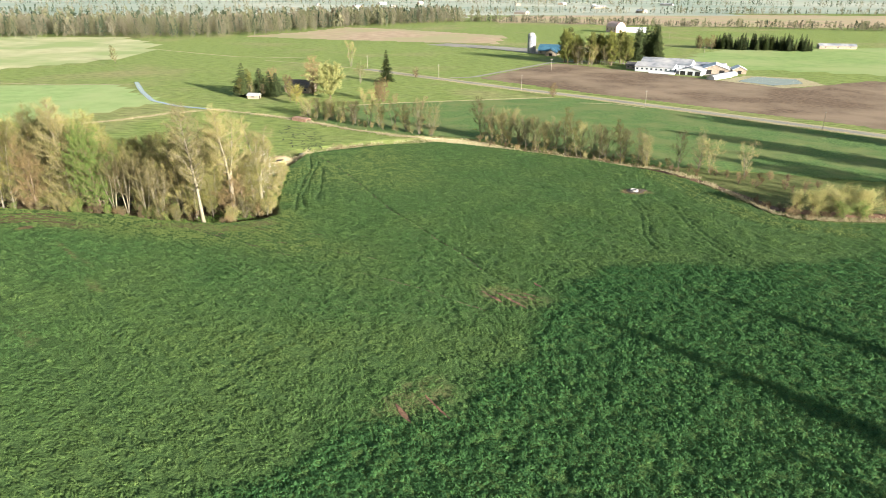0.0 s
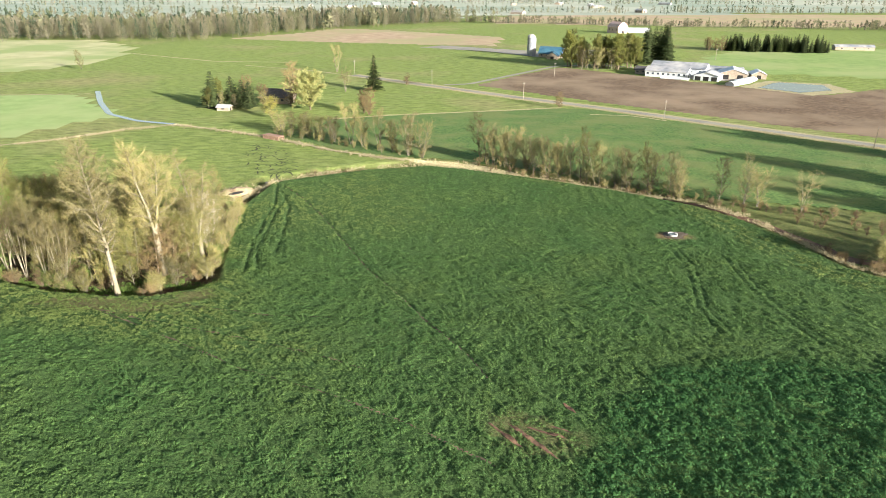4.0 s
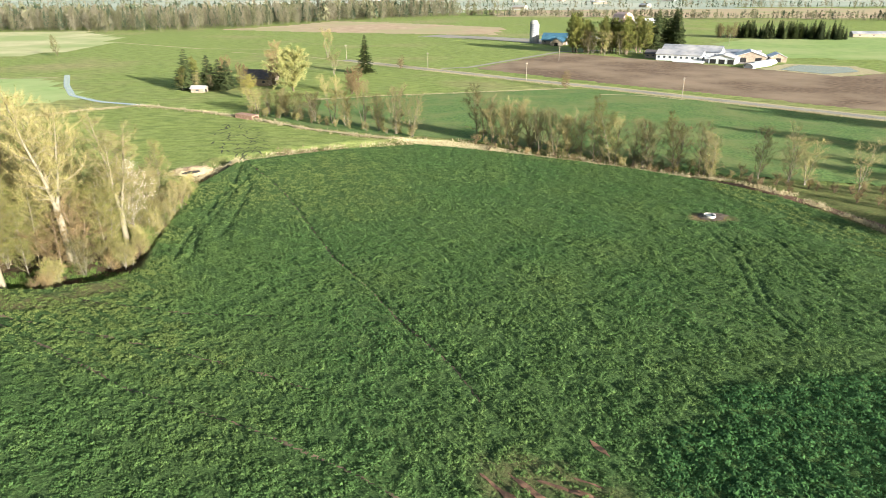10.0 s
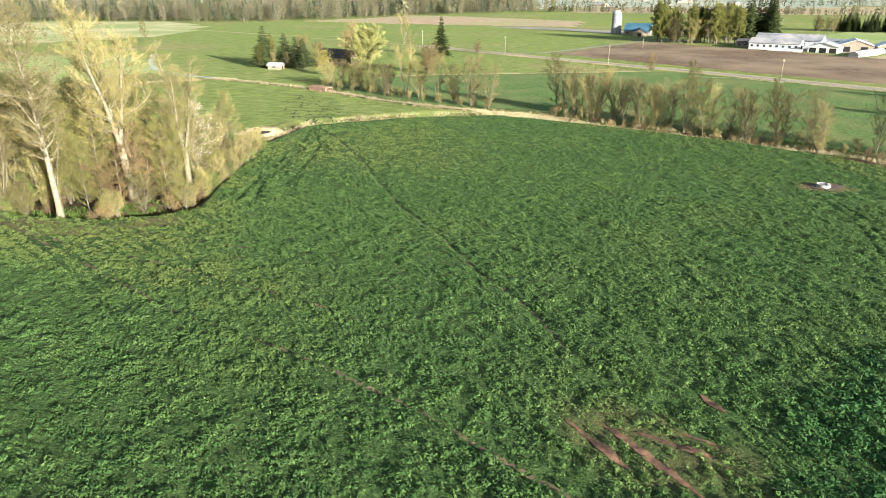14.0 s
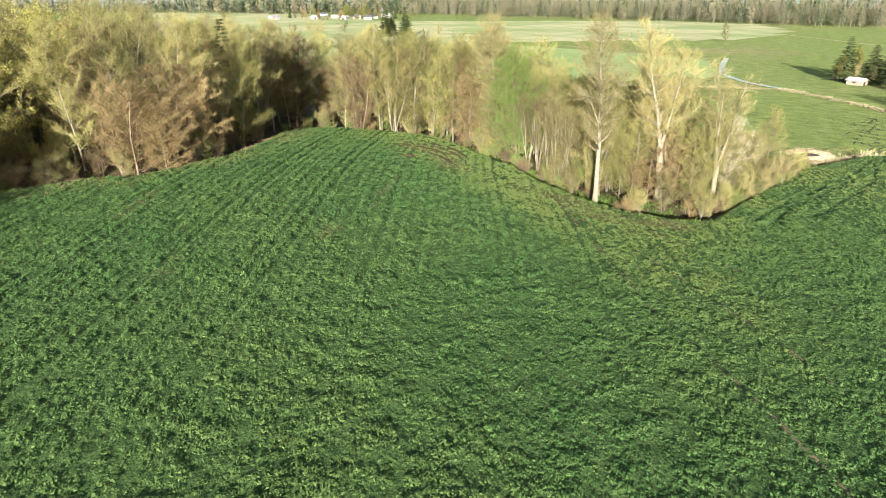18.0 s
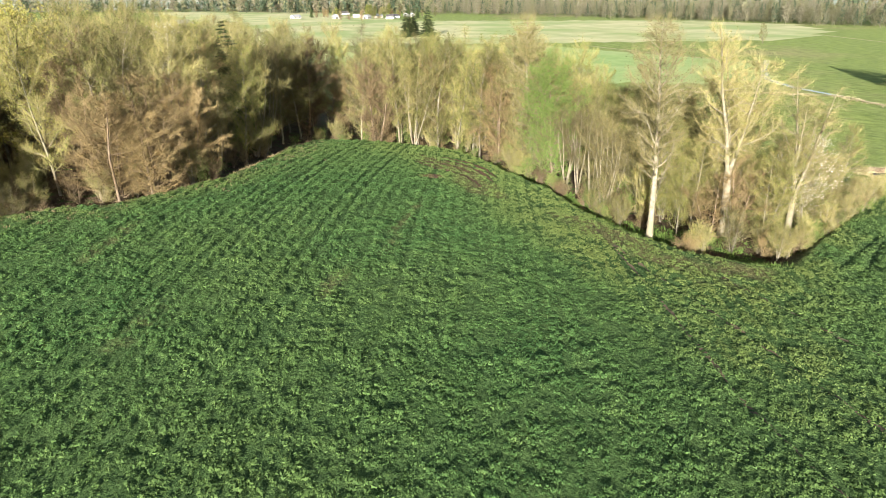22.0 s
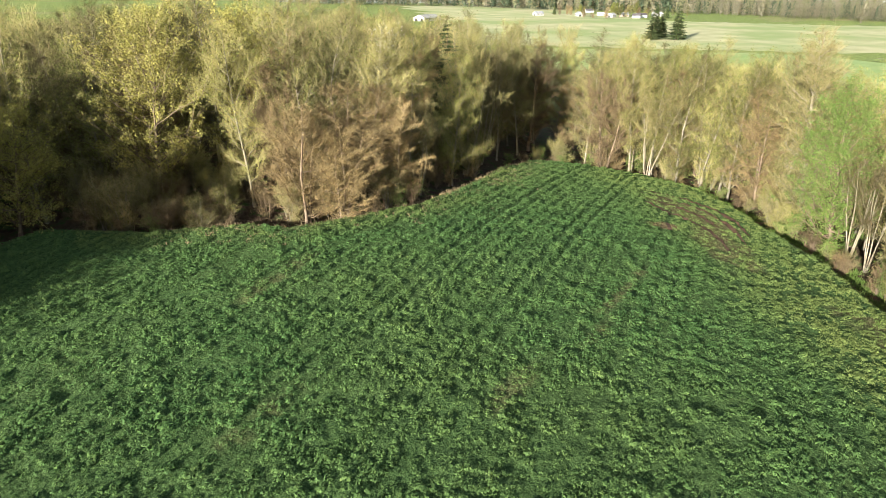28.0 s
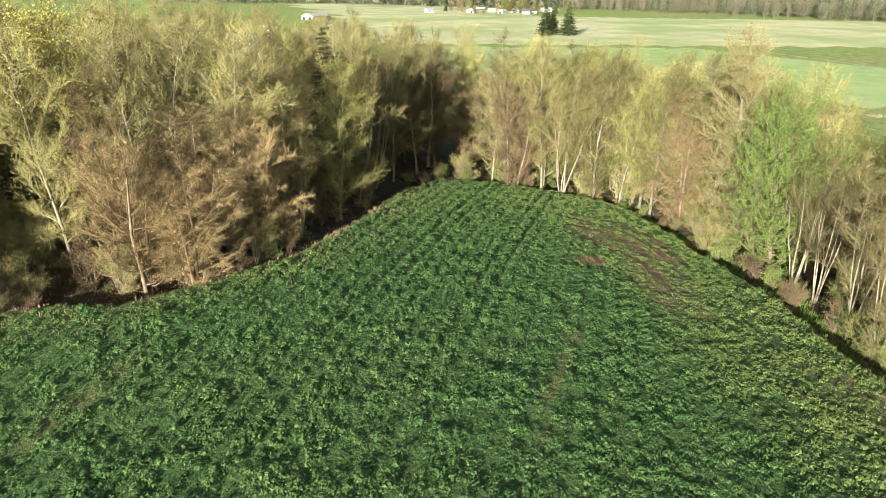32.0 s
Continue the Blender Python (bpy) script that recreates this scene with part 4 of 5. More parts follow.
# the old farmstead's trees
for src, x, y, s, tall, lab in ((spruce[0], -96, 354, 1.35, 0.66, "dark spruce beside the old shed"), (dense[1], -93, 356, 0.66, 1, ""), (spruce[1], -87, 356, 1.2, 0.62, ""), (spruce[0], -81, 353, 1.15, 0.58, ""), (spruce[1], -77, 351, 1.0, 0.65, ""),
                           (hedge[1], -91, 351, 0.6, 1, ""), (hedge[0], -84, 350, 0.5, 1, ""), (dense[0], -97, 350, 0.5, 1, ""), (round_lime, -46.5, 344, 1.4, 0.78, ""), (lime[1], -62, 324, 0.5, 1, "small tree in yellow spring leaf before the old house"),
                           (budding[1], -66, 330, 0.6, 1, ""), (brown[0], -62, 390, 1.15, 1, ""), (spruce[0], -18, 405, 1.2, 0.84, ""), (brown[1], -17.5, 329, 0.8, 1, ""), (brown[2], -20, 334, 0.7, 1, ""), (brown[1], -58, 356, 0.8, 1, ""), (brown[2], -71, 356, 0.7, 1, ""),
                           (birch[0], -47, 496, 1.1, 1, ""), (birch[1], -34, 402, 0.8, 1, ""), (budding[2], -232, 520, 0.75, 1, ""), (brown[2], -84, 375, 0.8, 1, ""), (brown[0], 76, 343, 0.5, 1, ""), (brown[1], 1, 428, 0.45, 1, "")):
    set_down(src, x, y, s, tall=tall, label=lab)
# the farm's windbreak
random.seed(12)
for k in range(40):
    set_down(random.choice(dense + hedge[:1] + hedge[2:]), random.uniform(121, 170), 500 + random.uniform(-4, 24), random.uniform(1.0, 1.25))
for k in range(12):
    set_down(random.choice(spruce), random.uniform(176, 205), 522 + random.uniform(0, 26), random.uniform(1.15, 1.5))
row_of((298, 642), (374, 616), 74, spruce, 0.5, 0.8, 9)
row_of((286, 648), (300, 640), 4, brown, 0.7, 0.9, 3)
# conifers beyond the western wood
for x, y, s in ((-450, 379, 1.1), (-445, 397, 1.25), (-458, 388, 1.0), (-470, 402, 1.05)):
    set_down(spruce[0], x, y, s * 1.3, tall=0.72)
# trees among the distant village
for k in range(34):
    set_down(random.choice(spruce[:1] + brown + budding + dense), random.uniform(-880, -745), random.uniform(520, 660), random.uniform(0.5, 0.9))
for ob in STOCK:
    for child in list(ob.children):
        bpy.data.objects.remove(child)
    bpy.data.objects.remove(ob)


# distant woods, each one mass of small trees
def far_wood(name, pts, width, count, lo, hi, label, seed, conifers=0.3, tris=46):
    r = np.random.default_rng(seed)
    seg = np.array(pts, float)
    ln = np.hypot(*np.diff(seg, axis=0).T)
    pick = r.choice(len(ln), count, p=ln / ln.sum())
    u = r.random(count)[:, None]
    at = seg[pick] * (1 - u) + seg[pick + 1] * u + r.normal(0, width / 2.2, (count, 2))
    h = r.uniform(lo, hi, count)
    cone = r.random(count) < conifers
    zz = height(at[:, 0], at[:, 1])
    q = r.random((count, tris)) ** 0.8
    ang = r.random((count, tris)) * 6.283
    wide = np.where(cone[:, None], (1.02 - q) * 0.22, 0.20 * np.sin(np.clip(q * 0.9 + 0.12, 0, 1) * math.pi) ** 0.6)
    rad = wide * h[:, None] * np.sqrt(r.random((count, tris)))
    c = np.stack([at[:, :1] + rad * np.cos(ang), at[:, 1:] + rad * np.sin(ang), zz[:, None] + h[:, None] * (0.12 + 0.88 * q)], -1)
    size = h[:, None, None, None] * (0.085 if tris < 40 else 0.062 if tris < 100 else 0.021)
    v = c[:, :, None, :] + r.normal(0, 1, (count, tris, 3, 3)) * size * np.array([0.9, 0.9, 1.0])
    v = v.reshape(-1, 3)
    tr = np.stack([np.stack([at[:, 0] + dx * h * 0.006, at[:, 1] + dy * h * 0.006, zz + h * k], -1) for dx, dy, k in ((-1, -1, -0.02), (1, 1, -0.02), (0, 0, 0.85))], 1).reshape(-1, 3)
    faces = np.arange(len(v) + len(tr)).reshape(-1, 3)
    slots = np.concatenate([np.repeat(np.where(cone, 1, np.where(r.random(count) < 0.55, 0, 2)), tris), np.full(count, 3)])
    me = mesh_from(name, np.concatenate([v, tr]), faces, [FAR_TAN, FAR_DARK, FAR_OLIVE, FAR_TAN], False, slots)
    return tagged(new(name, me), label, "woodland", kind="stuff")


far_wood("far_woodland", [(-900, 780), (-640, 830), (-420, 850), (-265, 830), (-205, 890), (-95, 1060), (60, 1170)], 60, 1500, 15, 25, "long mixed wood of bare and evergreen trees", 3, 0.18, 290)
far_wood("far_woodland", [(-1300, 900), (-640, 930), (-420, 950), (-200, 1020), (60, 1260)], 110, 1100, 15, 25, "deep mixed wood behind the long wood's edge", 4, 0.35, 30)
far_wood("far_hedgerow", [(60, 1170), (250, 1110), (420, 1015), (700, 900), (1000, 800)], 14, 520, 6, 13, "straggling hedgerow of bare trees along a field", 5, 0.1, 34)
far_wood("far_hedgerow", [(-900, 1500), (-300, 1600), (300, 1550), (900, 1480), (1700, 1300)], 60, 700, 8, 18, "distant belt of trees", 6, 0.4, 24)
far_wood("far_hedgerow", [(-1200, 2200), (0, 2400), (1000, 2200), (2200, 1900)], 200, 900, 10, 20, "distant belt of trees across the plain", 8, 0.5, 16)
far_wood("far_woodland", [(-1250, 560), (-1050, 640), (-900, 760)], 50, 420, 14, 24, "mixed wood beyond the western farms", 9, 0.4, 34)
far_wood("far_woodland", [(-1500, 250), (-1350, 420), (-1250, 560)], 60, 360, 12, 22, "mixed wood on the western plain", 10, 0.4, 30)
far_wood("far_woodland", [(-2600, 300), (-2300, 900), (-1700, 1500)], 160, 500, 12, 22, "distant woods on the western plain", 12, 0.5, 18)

# ---------------------------------------------------------------- buildings
def box_bm(x0, y0, z0, x1, y1, z1, bevel=0.0):
    bm = bmesh.new()
    bmesh.ops.create_cube(bm, size=1, matrix=Matrix.Translation(((x0 + x1) / 2, (y0 + y1) / 2, (z0 + z1) / 2)) @ Matrix.Diagonal((x1 - x0, y1 - y0, z1 - z0, 1)))
    if bevel:
        bmesh.ops.bevel(bm, geom=bm.edges[:], offset=bevel, segments=1, affect="EDGES")
    return bm


def prism_bm(profile, y0, y1):
    """An outline in x and z, drawn out along y."""
    bm = bmesh.new()
    a = [bm.verts.new((x, y0, z)) for x, z in profile]
    b = [bm.verts.new((x, y1, z)) for x, z in profile]
    n = len(profile)
    bm.faces.new(a)
    bm.faces.new(b[::-1])
    for i in range(n):
        bm.faces.new((a[i], b[i], b[(i + 1) % n], a[(i + 1) % n]))
    bmesh.ops.recalc_face_normals(bm, faces=bm.faces[:])
    return bm


def building(name, label, category, x, y, turn, width, length, wall, rise, wall_mat, roof_mat, doors=1, windows=4, gambrel=False, group="", round_roof=False):
    """A gabled building, its ridge along its own y: walls, roof, doors and windows."""
    root = thing(name, label, category, group, (x, y, zat(x, y)), turn)
    w, l = width / 2, length / 2
    if round_roof:
        top = [(w * math.cos(a), wall + rise * math.sin(a)) for a in np.linspace(0, math.pi, 13)]
    elif gambrel:
        top = [(w, wall), (w * 0.62, wall + rise * 0.62), (0, wall + rise), (-w * 0.62, wall + rise * 0.62), (-w, wall)]
    else:
        top = [(w, wall), (0, wall + rise), (-w, wall)]
    part("wall", prism_bm([(-w, -0.4), (w, -0.4)] + top, -l, l), wall_mat, root)
    over, th = 0.5, 0.18
    outer = [(px * (1 + over / w), pz + th + 0.02 - (over * rise / w if i in (0, len(top) - 1) and not round_roof else 0)) for i, (px, pz) in enumerate(top)]
    inner = [(px, pz - th) for px, pz in outer]
    part("roof", prism_bm(outer + inner[::-1], -l - over, l + over), roof_mat, root)
    for k in range(doors):
        dw, dh = min(3.4, width * 0.3), min(3.4, wall * 0.8)
        cx = 0 if doors == 1 else (k - (doors - 1) / 2) * width / doors
        for end in ((-1,) if doors == 1 else (-1,)):
            door = part("door", box_bm(cx - dw / 2, -l - 0.06, 0, cx + dw / 2, -l + 0.02, dh), DARK_OPENING, root, "dark open doorway")
            part("door_frame", box_bm(cx - dw / 2 - 0.12, -l - 0.10, dh, cx + dw / 2 + 0.12, -l + 0.02, dh + 0.18), wall_mat, door)
    for side in (-1, 1):
        for k in range(windows):
            cy = -l + length * (k + 0.5) / windows
            win = part("window", box_bm(side * w - 0.05, cy - 0.7, wall * 0.42, side * w + 0.05, cy + 0.7, wall * 0.72), GLASS, root)
            part("window_sill", box_bm(side * w - 0.10, cy - 0.8, wall * 0.42 - 0.12, side * w + 0.10, cy + 0.8, wall * 0.42), wall_mat, win)
    return root


FARM = "farm buildings"
building("dairy_barn", "long white dairy barn with a grey metal roof", "barn", 176, 459, 56, 13, 27, 3.8, 2.4, WHITE_WALL, GREY_ROOF, 1, 8, group=FARM)
building("white_barn", "large grey-roofed white barn behind the dairy", "barn", 190, 474, 56, 15, 36, 4.6, 3.2, WHITE_WALL, GREY_ROOF, 1, 6, group=FARM)
building("open_shed", "low white cattle shed with a dark open front", "shed", 197, 443, -36, 15, 18, 3.2, 2.0, WHITE_WALL, GREY_ROOF, 3, 2, group=FARM)
building("machine_shed", "pale machine shed with a wide gabled roof", "shed", 216, 450, -24, 17, 20, 3.6, 2.8, TAN_WALL, WHITE_ROOF, 2, 2, group=FARM)
building("machine_shed", "small white-roofed shed beside the barns", "shed", 232, 448, -20, 9, 14, 3.0, 2.0, TAN_WALL, WHITE_ROOF, 1, 2, group=FARM)
building("calf_shed", "long low grey-roofed shed", "shed", 216, 470, 56, 12, 30, 3.2, 2.0, WHITE_WALL, GREY_ROOF, 1, 5, group=FARM)
building("farm_house", "dark-roofed farmhouse by the windbreak", "house", 166, 476, 56, 9, 11, 2.8, 2.0, TAN_WALL, DARK_ROOF, 1, 3, group=FARM)
for k, (x, y) in enumerate(((206, 420), (213, 428))):
    building("hoop_tunnel", "white plastic hoop tunnel lying beside the pond", "tunnel", x, y, -52, 5.0, 24, 0.5, 1.9, PLASTIC_WHITE, PLASTIC_WHITE, 0, 0, group=FARM, round_roof=True)
building("hoop_tunnel", "low white wrapped silage row before the barn", "tunnel", 175, 444, 56, 3.0, 17, 0.3, 1.0, PLASTIC_WHITE, PLASTIC_WHITE, 0, 0, group=FARM, round_roof=True)
building("blue_barn", "blue-roofed gambrel barn beside the silo", "barn", 126, 590, 62, 12, 20, 3.4, 5.0, TAN_WALL, BLUE_ROOF, 1, 4, True, group=FARM)
building("blue_barn", "small blue-roofed lean-to barn", "barn", 124, 577, -20, 9, 12, 2.8, 3.0, TAN_WALL, BLUE_ROOF, 1, 2, group=FARM)
building("long_shed", "long pale shed behind the blue barn", "shed", 152, 590, 60, 14, 34, 3.6, 2.2, WHITE_WALL, GREY_ROOF, 1, 5, group=FARM)
building("low_shed", "long low weathered shed in the pasture", "shed", 425, 640, 76, 9, 34, 3.0, 1.8, TAN_WALL, GREY_ROOF, 3, 3)
building("pink_barn", "tall faded pink barn among distant trees", "barn", 276, 890, 20, 15, 22, 7.5, 6.0, PINK_WALL, PINK_WALL, 1, 3, True)
building("low_shed", "pale shed beside the pink barn", "shed", 302, 892, 80, 10, 30, 4.0, 2.0, WHITE_WALL, WHITE_ROOF, 1, 3)
building("farm_house", "old dark-roofed house among the farmstead's trees", "house", -66, 368, 70, 10, 15, 3.4, 3.4, TAN_WALL, DARK_ROOF, 1, 3)
building("old_shed", "small weathered shed with a grey roof beside dark spruces", "shed", -88, 345, 78, 4.2, 6.0, 1.8, 0.9, TAN_WALL, GREY_ROOF, 1, 1)
building("long_shed", "large pale-roofed shed beyond the wood", "shed", -750, 303, 35, 15, 30, 3.6, 3, CONCRETE, CONCRETE, 2, 5)
random.seed(21)
for x, y in ((-822, 535), (-831, 575), (-794, 585), (-775, 597), (-799, 640), (-785, 560), (-763, 583), (-850, 490), (-935, 618)):
    lab, wall_mat, roof_mat = random.choice((("pale distant house with a grey roof", CONCRETE, GREY_ROOF), ("tan distant barn with a grey roof", TAN_WALL, GREY_ROOF), ("distant house with a dark roof", WHITE_WALL, DARK_ROOF)))
    building("village_house", lab, "house", x, y, random.uniform(0, 180), random.uniform(7, 9), random.uniform(9, 15), random.uniform(2.6, 3.2), random.uniform(1.8, 2.6), wall_mat, roof_mat, 1, 2, group="distant farm village")
for k in range(16):
    x = random.uniform(-400, 1500)
    y = random.uniform(1350, 2300)
    building("distant_farm", random.choice(("plain pale distant farm building", "pale distant barn with a metal roof")), "barn", x, y, random.uniform(0, 180), random.uniform(10, 18), random.uniform(16, 40), random.uniform(3.5, 5.5), random.uniform(2.5, 4),
             random.choice((CONCRETE, TAN_WALL, TAN_WALL)), random.choice((CONCRETE, GREY_ROOF, GREY_ROOF)), 1, 2, group="distant farms")


def silo(x, y, h, r):
    root = thing("silo", "tall weathered grey-brown silo with a domed cap", "silo", FARM, (x, y, zat(x, y)))
    bm = bmesh.new()
    bmesh.ops.create_cone(bm, cap_ends=True, segments=24, radius1=r, radius2=r, depth=h + 0.4, matrix=Matrix.Translation((0, 0, h / 2 - 0.2)))
    part("body", bm, GREY_ROOF, root)
    bm = bmesh.new()
    bmesh.ops.create_uvsphere(bm, u_segments=24, v_segments=12, radius=r * 1.03, matrix=Matrix.Translation((0, 0, h)) @ Matrix.Diagonal((1, 1, 0.75, 1)))
    part("dome", bm, CONCRETE, root, "pale metal dome")
    for k in range(9):
        bm = bmesh.new()
        z = h * (k + 0.6) / 9.5
        bmesh.ops.create_cone(bm, cap_ends=False, segments=24, radius1=r + 0.05, radius2=r + 0.05, depth=0.18, matrix=Matrix.Translation((0, 0, z)))
        part("hoop", bm, CONCRETE, root)
    part("chute", box_bm(r - 0.1, -0.5, 0, r + 0.9, 0.5, h * 0.95), GREY_ROOF, root, "grey unloading chute")


silo(110, 602, 15.5, 3.3)


def utility_pole(x, y, h, turn):
    root = thing("utility_pole", "leaning weathered wooden utility pole beside the road", "pole", "roadside poles", (x, y, zat(x, y)), turn)
    bm = bmesh.new()
    bmesh.ops.create_cone(bm, cap_ends=True, segments=8, radius1=0.14, radius2=0.09, depth=h + 0.6, matrix=Matrix.Translation((0, 0, h / 2 - 0.3)) @ Matrix.Rotation(0.015, 4, "X"))
    part("post", bm, POLE_WOOD, root)
    part("crossarm", box_bm(-1.0, -0.06, h - 0.75, 1.0, 0.06, h - 0.6, 0.01), POLE_WOOD, root)
    for k in (-0.9, -0.3, 0.9):
        bm = bmesh.new()
        bmesh.ops.create_cone(bm, cap_ends=True, segments=6, radius1=0.06, radius2=0.04, depth=0.22, matrix=Matrix.Translation((k, 0, h - 0.5)))
        part("insulator", bm, CONCRETE, root)


for x, y in ((-34, 486), (16.6, 428), (63, 371), (116, 308), (171.5, 246.2), (228, 184)):
    utility_pole(x, y, 8.8, 45)
for x, y in ((100, 463), (300, 760), (340, 700), (255, 560)):
    utility_pole(x, y, 8.8, 20)

# the slurry pond and its banks
land_patch("pond_bank", [(200, 408), (230, 434), (262, 418), (258, 384), (224, 372)], DRY_GRASS, "rough grassy bank round the pond", 0.10, 2.0, "bank")
land_patch("pond", [(209, 404), (233, 426), (255, 411), (247, 390), (223, 382)], WATER, "still grey farm pond reflecting the sky", 0.22, 1.5, "pond")
land_patch("farmyard", [(158, 474), (190, 440), (208, 432), (236, 452), (250, 486), (215, 515), (180, 500)], GRAVEL, "bare gravel farmyard", 0.09, 2.5, "yard")
land_patch("farmyard", [(14, 690), (80, 640), (112, 590), (150, 570), (165, 610), (95, 668), (40, 712)], GRAVEL, "bare pale farmyard by the silo", 0.09, 3.0, "yard")

# ditches and dry grass lines
strip("dry_bank", [(-160, 268), (-137, 282), (-118, 300), (-100, 309), (-71, 292), (-55, 281), (-27, 256), (-5, 242), (10, 239), (25, 232), (49, 214), (66, 199)], 1.8, DRY_GRASS, "line of dry grass along a ditch", 0.36, 0.5, "bank")
strip("dry_bank", [(-42, 217), (-31, 223), (-14, 231), (6, 235.5), (19, 231), (33, 222.5), (48, 213), (63, 202.5), (79, 188)], 1.3, DRY_GRASS, "dry grass rim along the field's far edge", 1.1, 0.6, "bank")
strip("dry_bank", [(-34, 318), (-6, 326), (30, 332), (76, 341)], 1.8, DRY_GRASS, "line of dry grass across the pasture", 0.34, 0.5, "bank")
strip("dry_bank", [(86, 322), (104, 318), (116, 305)], 1.5, DRY_GRASS, "line of dry grass across the pasture", 0.34, 0.5, "bank")
strip("dry_bank", [(-120, 540), (-60, 500), (-20, 455), (20, 426)], 2.0, DRY_GRASS, "line of dry grass across the far pasture", 0.12, 0.6, "bank")
strip("dry_bank", [(-300, 420), (-220, 400), (-176, 402)], 2.0, DRY_GRASS, "line of dry grass across the far pasture", 0.12, 0.6, "bank")
strip("dry_bank", [(-240, 640), (-150, 570), (-90, 560)], 3.0, DRY_GRASS, "line of dry grass across the far pasture", 0.12, 0.6, "bank")
strip("drain", [(-176, 412), (-158, 372), (-140, 338), (-121, 320), (-100, 310)], 2.8, WATER, "narrow water-filled drain reflecting the sky", 0.14, 0.2, "drain")
strip("ditch_floor", [(-40, 219), (-30, 225), (6, 238), (33, 225), (63, 205), (82, 187), (90, 172), (95, 155), (97, 146), (104, 142), (126, 139)], 3.0, MUD, "dark muddy ditch floor", 0.05, 0.3, "ditch")
strip("worn_edge", [(-98, 144), (-86, 139), (-77, 137), (-64, 131.5), (-55, 129.5), (-46, 130), (-41, 133)], 2.4, MUD, "bare red-brown earth under the trees", 0.06, 0.5, "earth")

def grass_line(name, pts, width, per_m, tall, material, label, seed, lift=0.0):
    """Standing dry grass in ragged clumps along a line."""
    r = np.random.default_rng(seed)
    seg = np.array(pts, float)
    ln = np.hypot(*np.diff(seg, axis=0).T)
    n = int(ln.sum() * per_m * 1.7)
    k = r.choice(len(ln), n, p=ln / ln.sum())
    u = r.random((n, 1))
    at = seg[k] * (1 - u) + seg[k + 1] * u + r.normal(0, width / 2.5, (n, 2))
    at = at[value_noise(at[:, 0], at[:, 1], 2.6) + 0.35 * r.random(len(at)) > 0.52]
    n, b = len(at), 9
    ang, tilt = r.uniform(0, 6.283, (n, b)), r.uniform(0.1, 1.0, (n, b))
    hh = tall * r.uniform(0.5, 1.3, (n, 1)) * r.uniform(0.6, 1.2, (n, b))
    z = height(at[:, 0], at[:, 1])[:, None] + lift
    ox, oy = at[:, :1] + r.normal(0, 0.22, (n, b)), at[:, 1:] + r.normal(0, 0.22, (n, b))
    c, s = np.cos(ang), np.sin(ang)
    v = np.stack([np.stack([ox - s * 0.045, oy + c * 0.045, z + 0 * c - 0.05], -1), np.stack([ox + s * 0.045, oy - c * 0.045, z + 0 * c - 0.05], -1),
                  np.stack([ox + c * hh * np.sin(tilt), oy + s * hh * np.sin(tilt), z + hh * np.cos(tilt)], -1)], 2).reshape(-1, 3)
    return tagged(new(name, mesh_from(name, v, np.arange(len(v)).reshape(-1, 3), [material])), label, "grass", kind="stuff")


STRAW = leafy("straw_blades", (0.26, 0.215, 0.115), (0.46, 0.40, 0.245), 0.2, 0.0)
BRAMBLE = leafy("bramble_stems", (0.11, 0.085, 0.045), (0.22, 0.17, 0.09), 0.0, 0.0)
RIM = [(-50, 198), (-45, 207), (-42, 217), (-31, 222.5), (-14, 230.5), (6, 234.5), (19, 230), (33, 222), (48, 212.5), (63, 202), (79, 187.5), (88, 174.5)]
grass_line("dry_grass", RIM, 2.6, 7, 0.8, STRAW, "ragged dry grass along the field's far edge", 41, 0.9)
grass_line("dry_grass", [(-160, 268), (-137, 282), (-118, 300), (-100, 309), (-71, 292), (-55, 281), (-27, 256), (-5, 242), (10, 239), (25, 233)], 2.6, 5, 0.9, STRAW, "ragged dry grass along the ditch", 42)
grass_line("dry_grass", [(88, 172), (91.5, 158), (93, 148), (94.5, 142), (99, 137.5), (108, 135.5), (124, 135)], 2.4, 8, 0.8, STRAW, "ragged dry grass and bramble on the ditch bank", 43, 0.6)
grass_line("dry_grass", [(-34, 318), (-6, 326), (30, 332), (76, 341)], 1.8, 4, 0.8, STRAW, "ragged dry grass line across the pasture", 44)
grass_line("dry_grass", [(17, 417), (56, 373), (94, 336), (134, 293), (159, 266), (182, 241)], 2.5, 3, 0.7, STRAW, "dry grass along the road verge", 45)
grass_line("bramble", [(-33, 226), (-24, 229), (-15, 232)], 4.0, 14, 1.4, BRAMBLE, "russet bramble patch beside the field gate", 46)
grass_line("bramble", [(-104, 92), (-112, 102), (-122, 112), (-130, 120)], 8.0, 12, 0.32, BRAMBLE, "low brown bramble along the wood's edge", 47)
grass_line("bramble", [(-99, 60), (-98.5, 70), (-101, 82), (-106, 95)], 8.0, 12, 0.32, BRAMBLE, "low brown bramble before the brown trees", 48)
grass_line("weeds", [(-122, 141), (-108, 146), (-92, 141), (-77, 138), (-64, 132), (-50, 131)], 3.5, 14, 0.6, LEAF_GREEN, "fresh green weeds on the bank under the trees", 49)

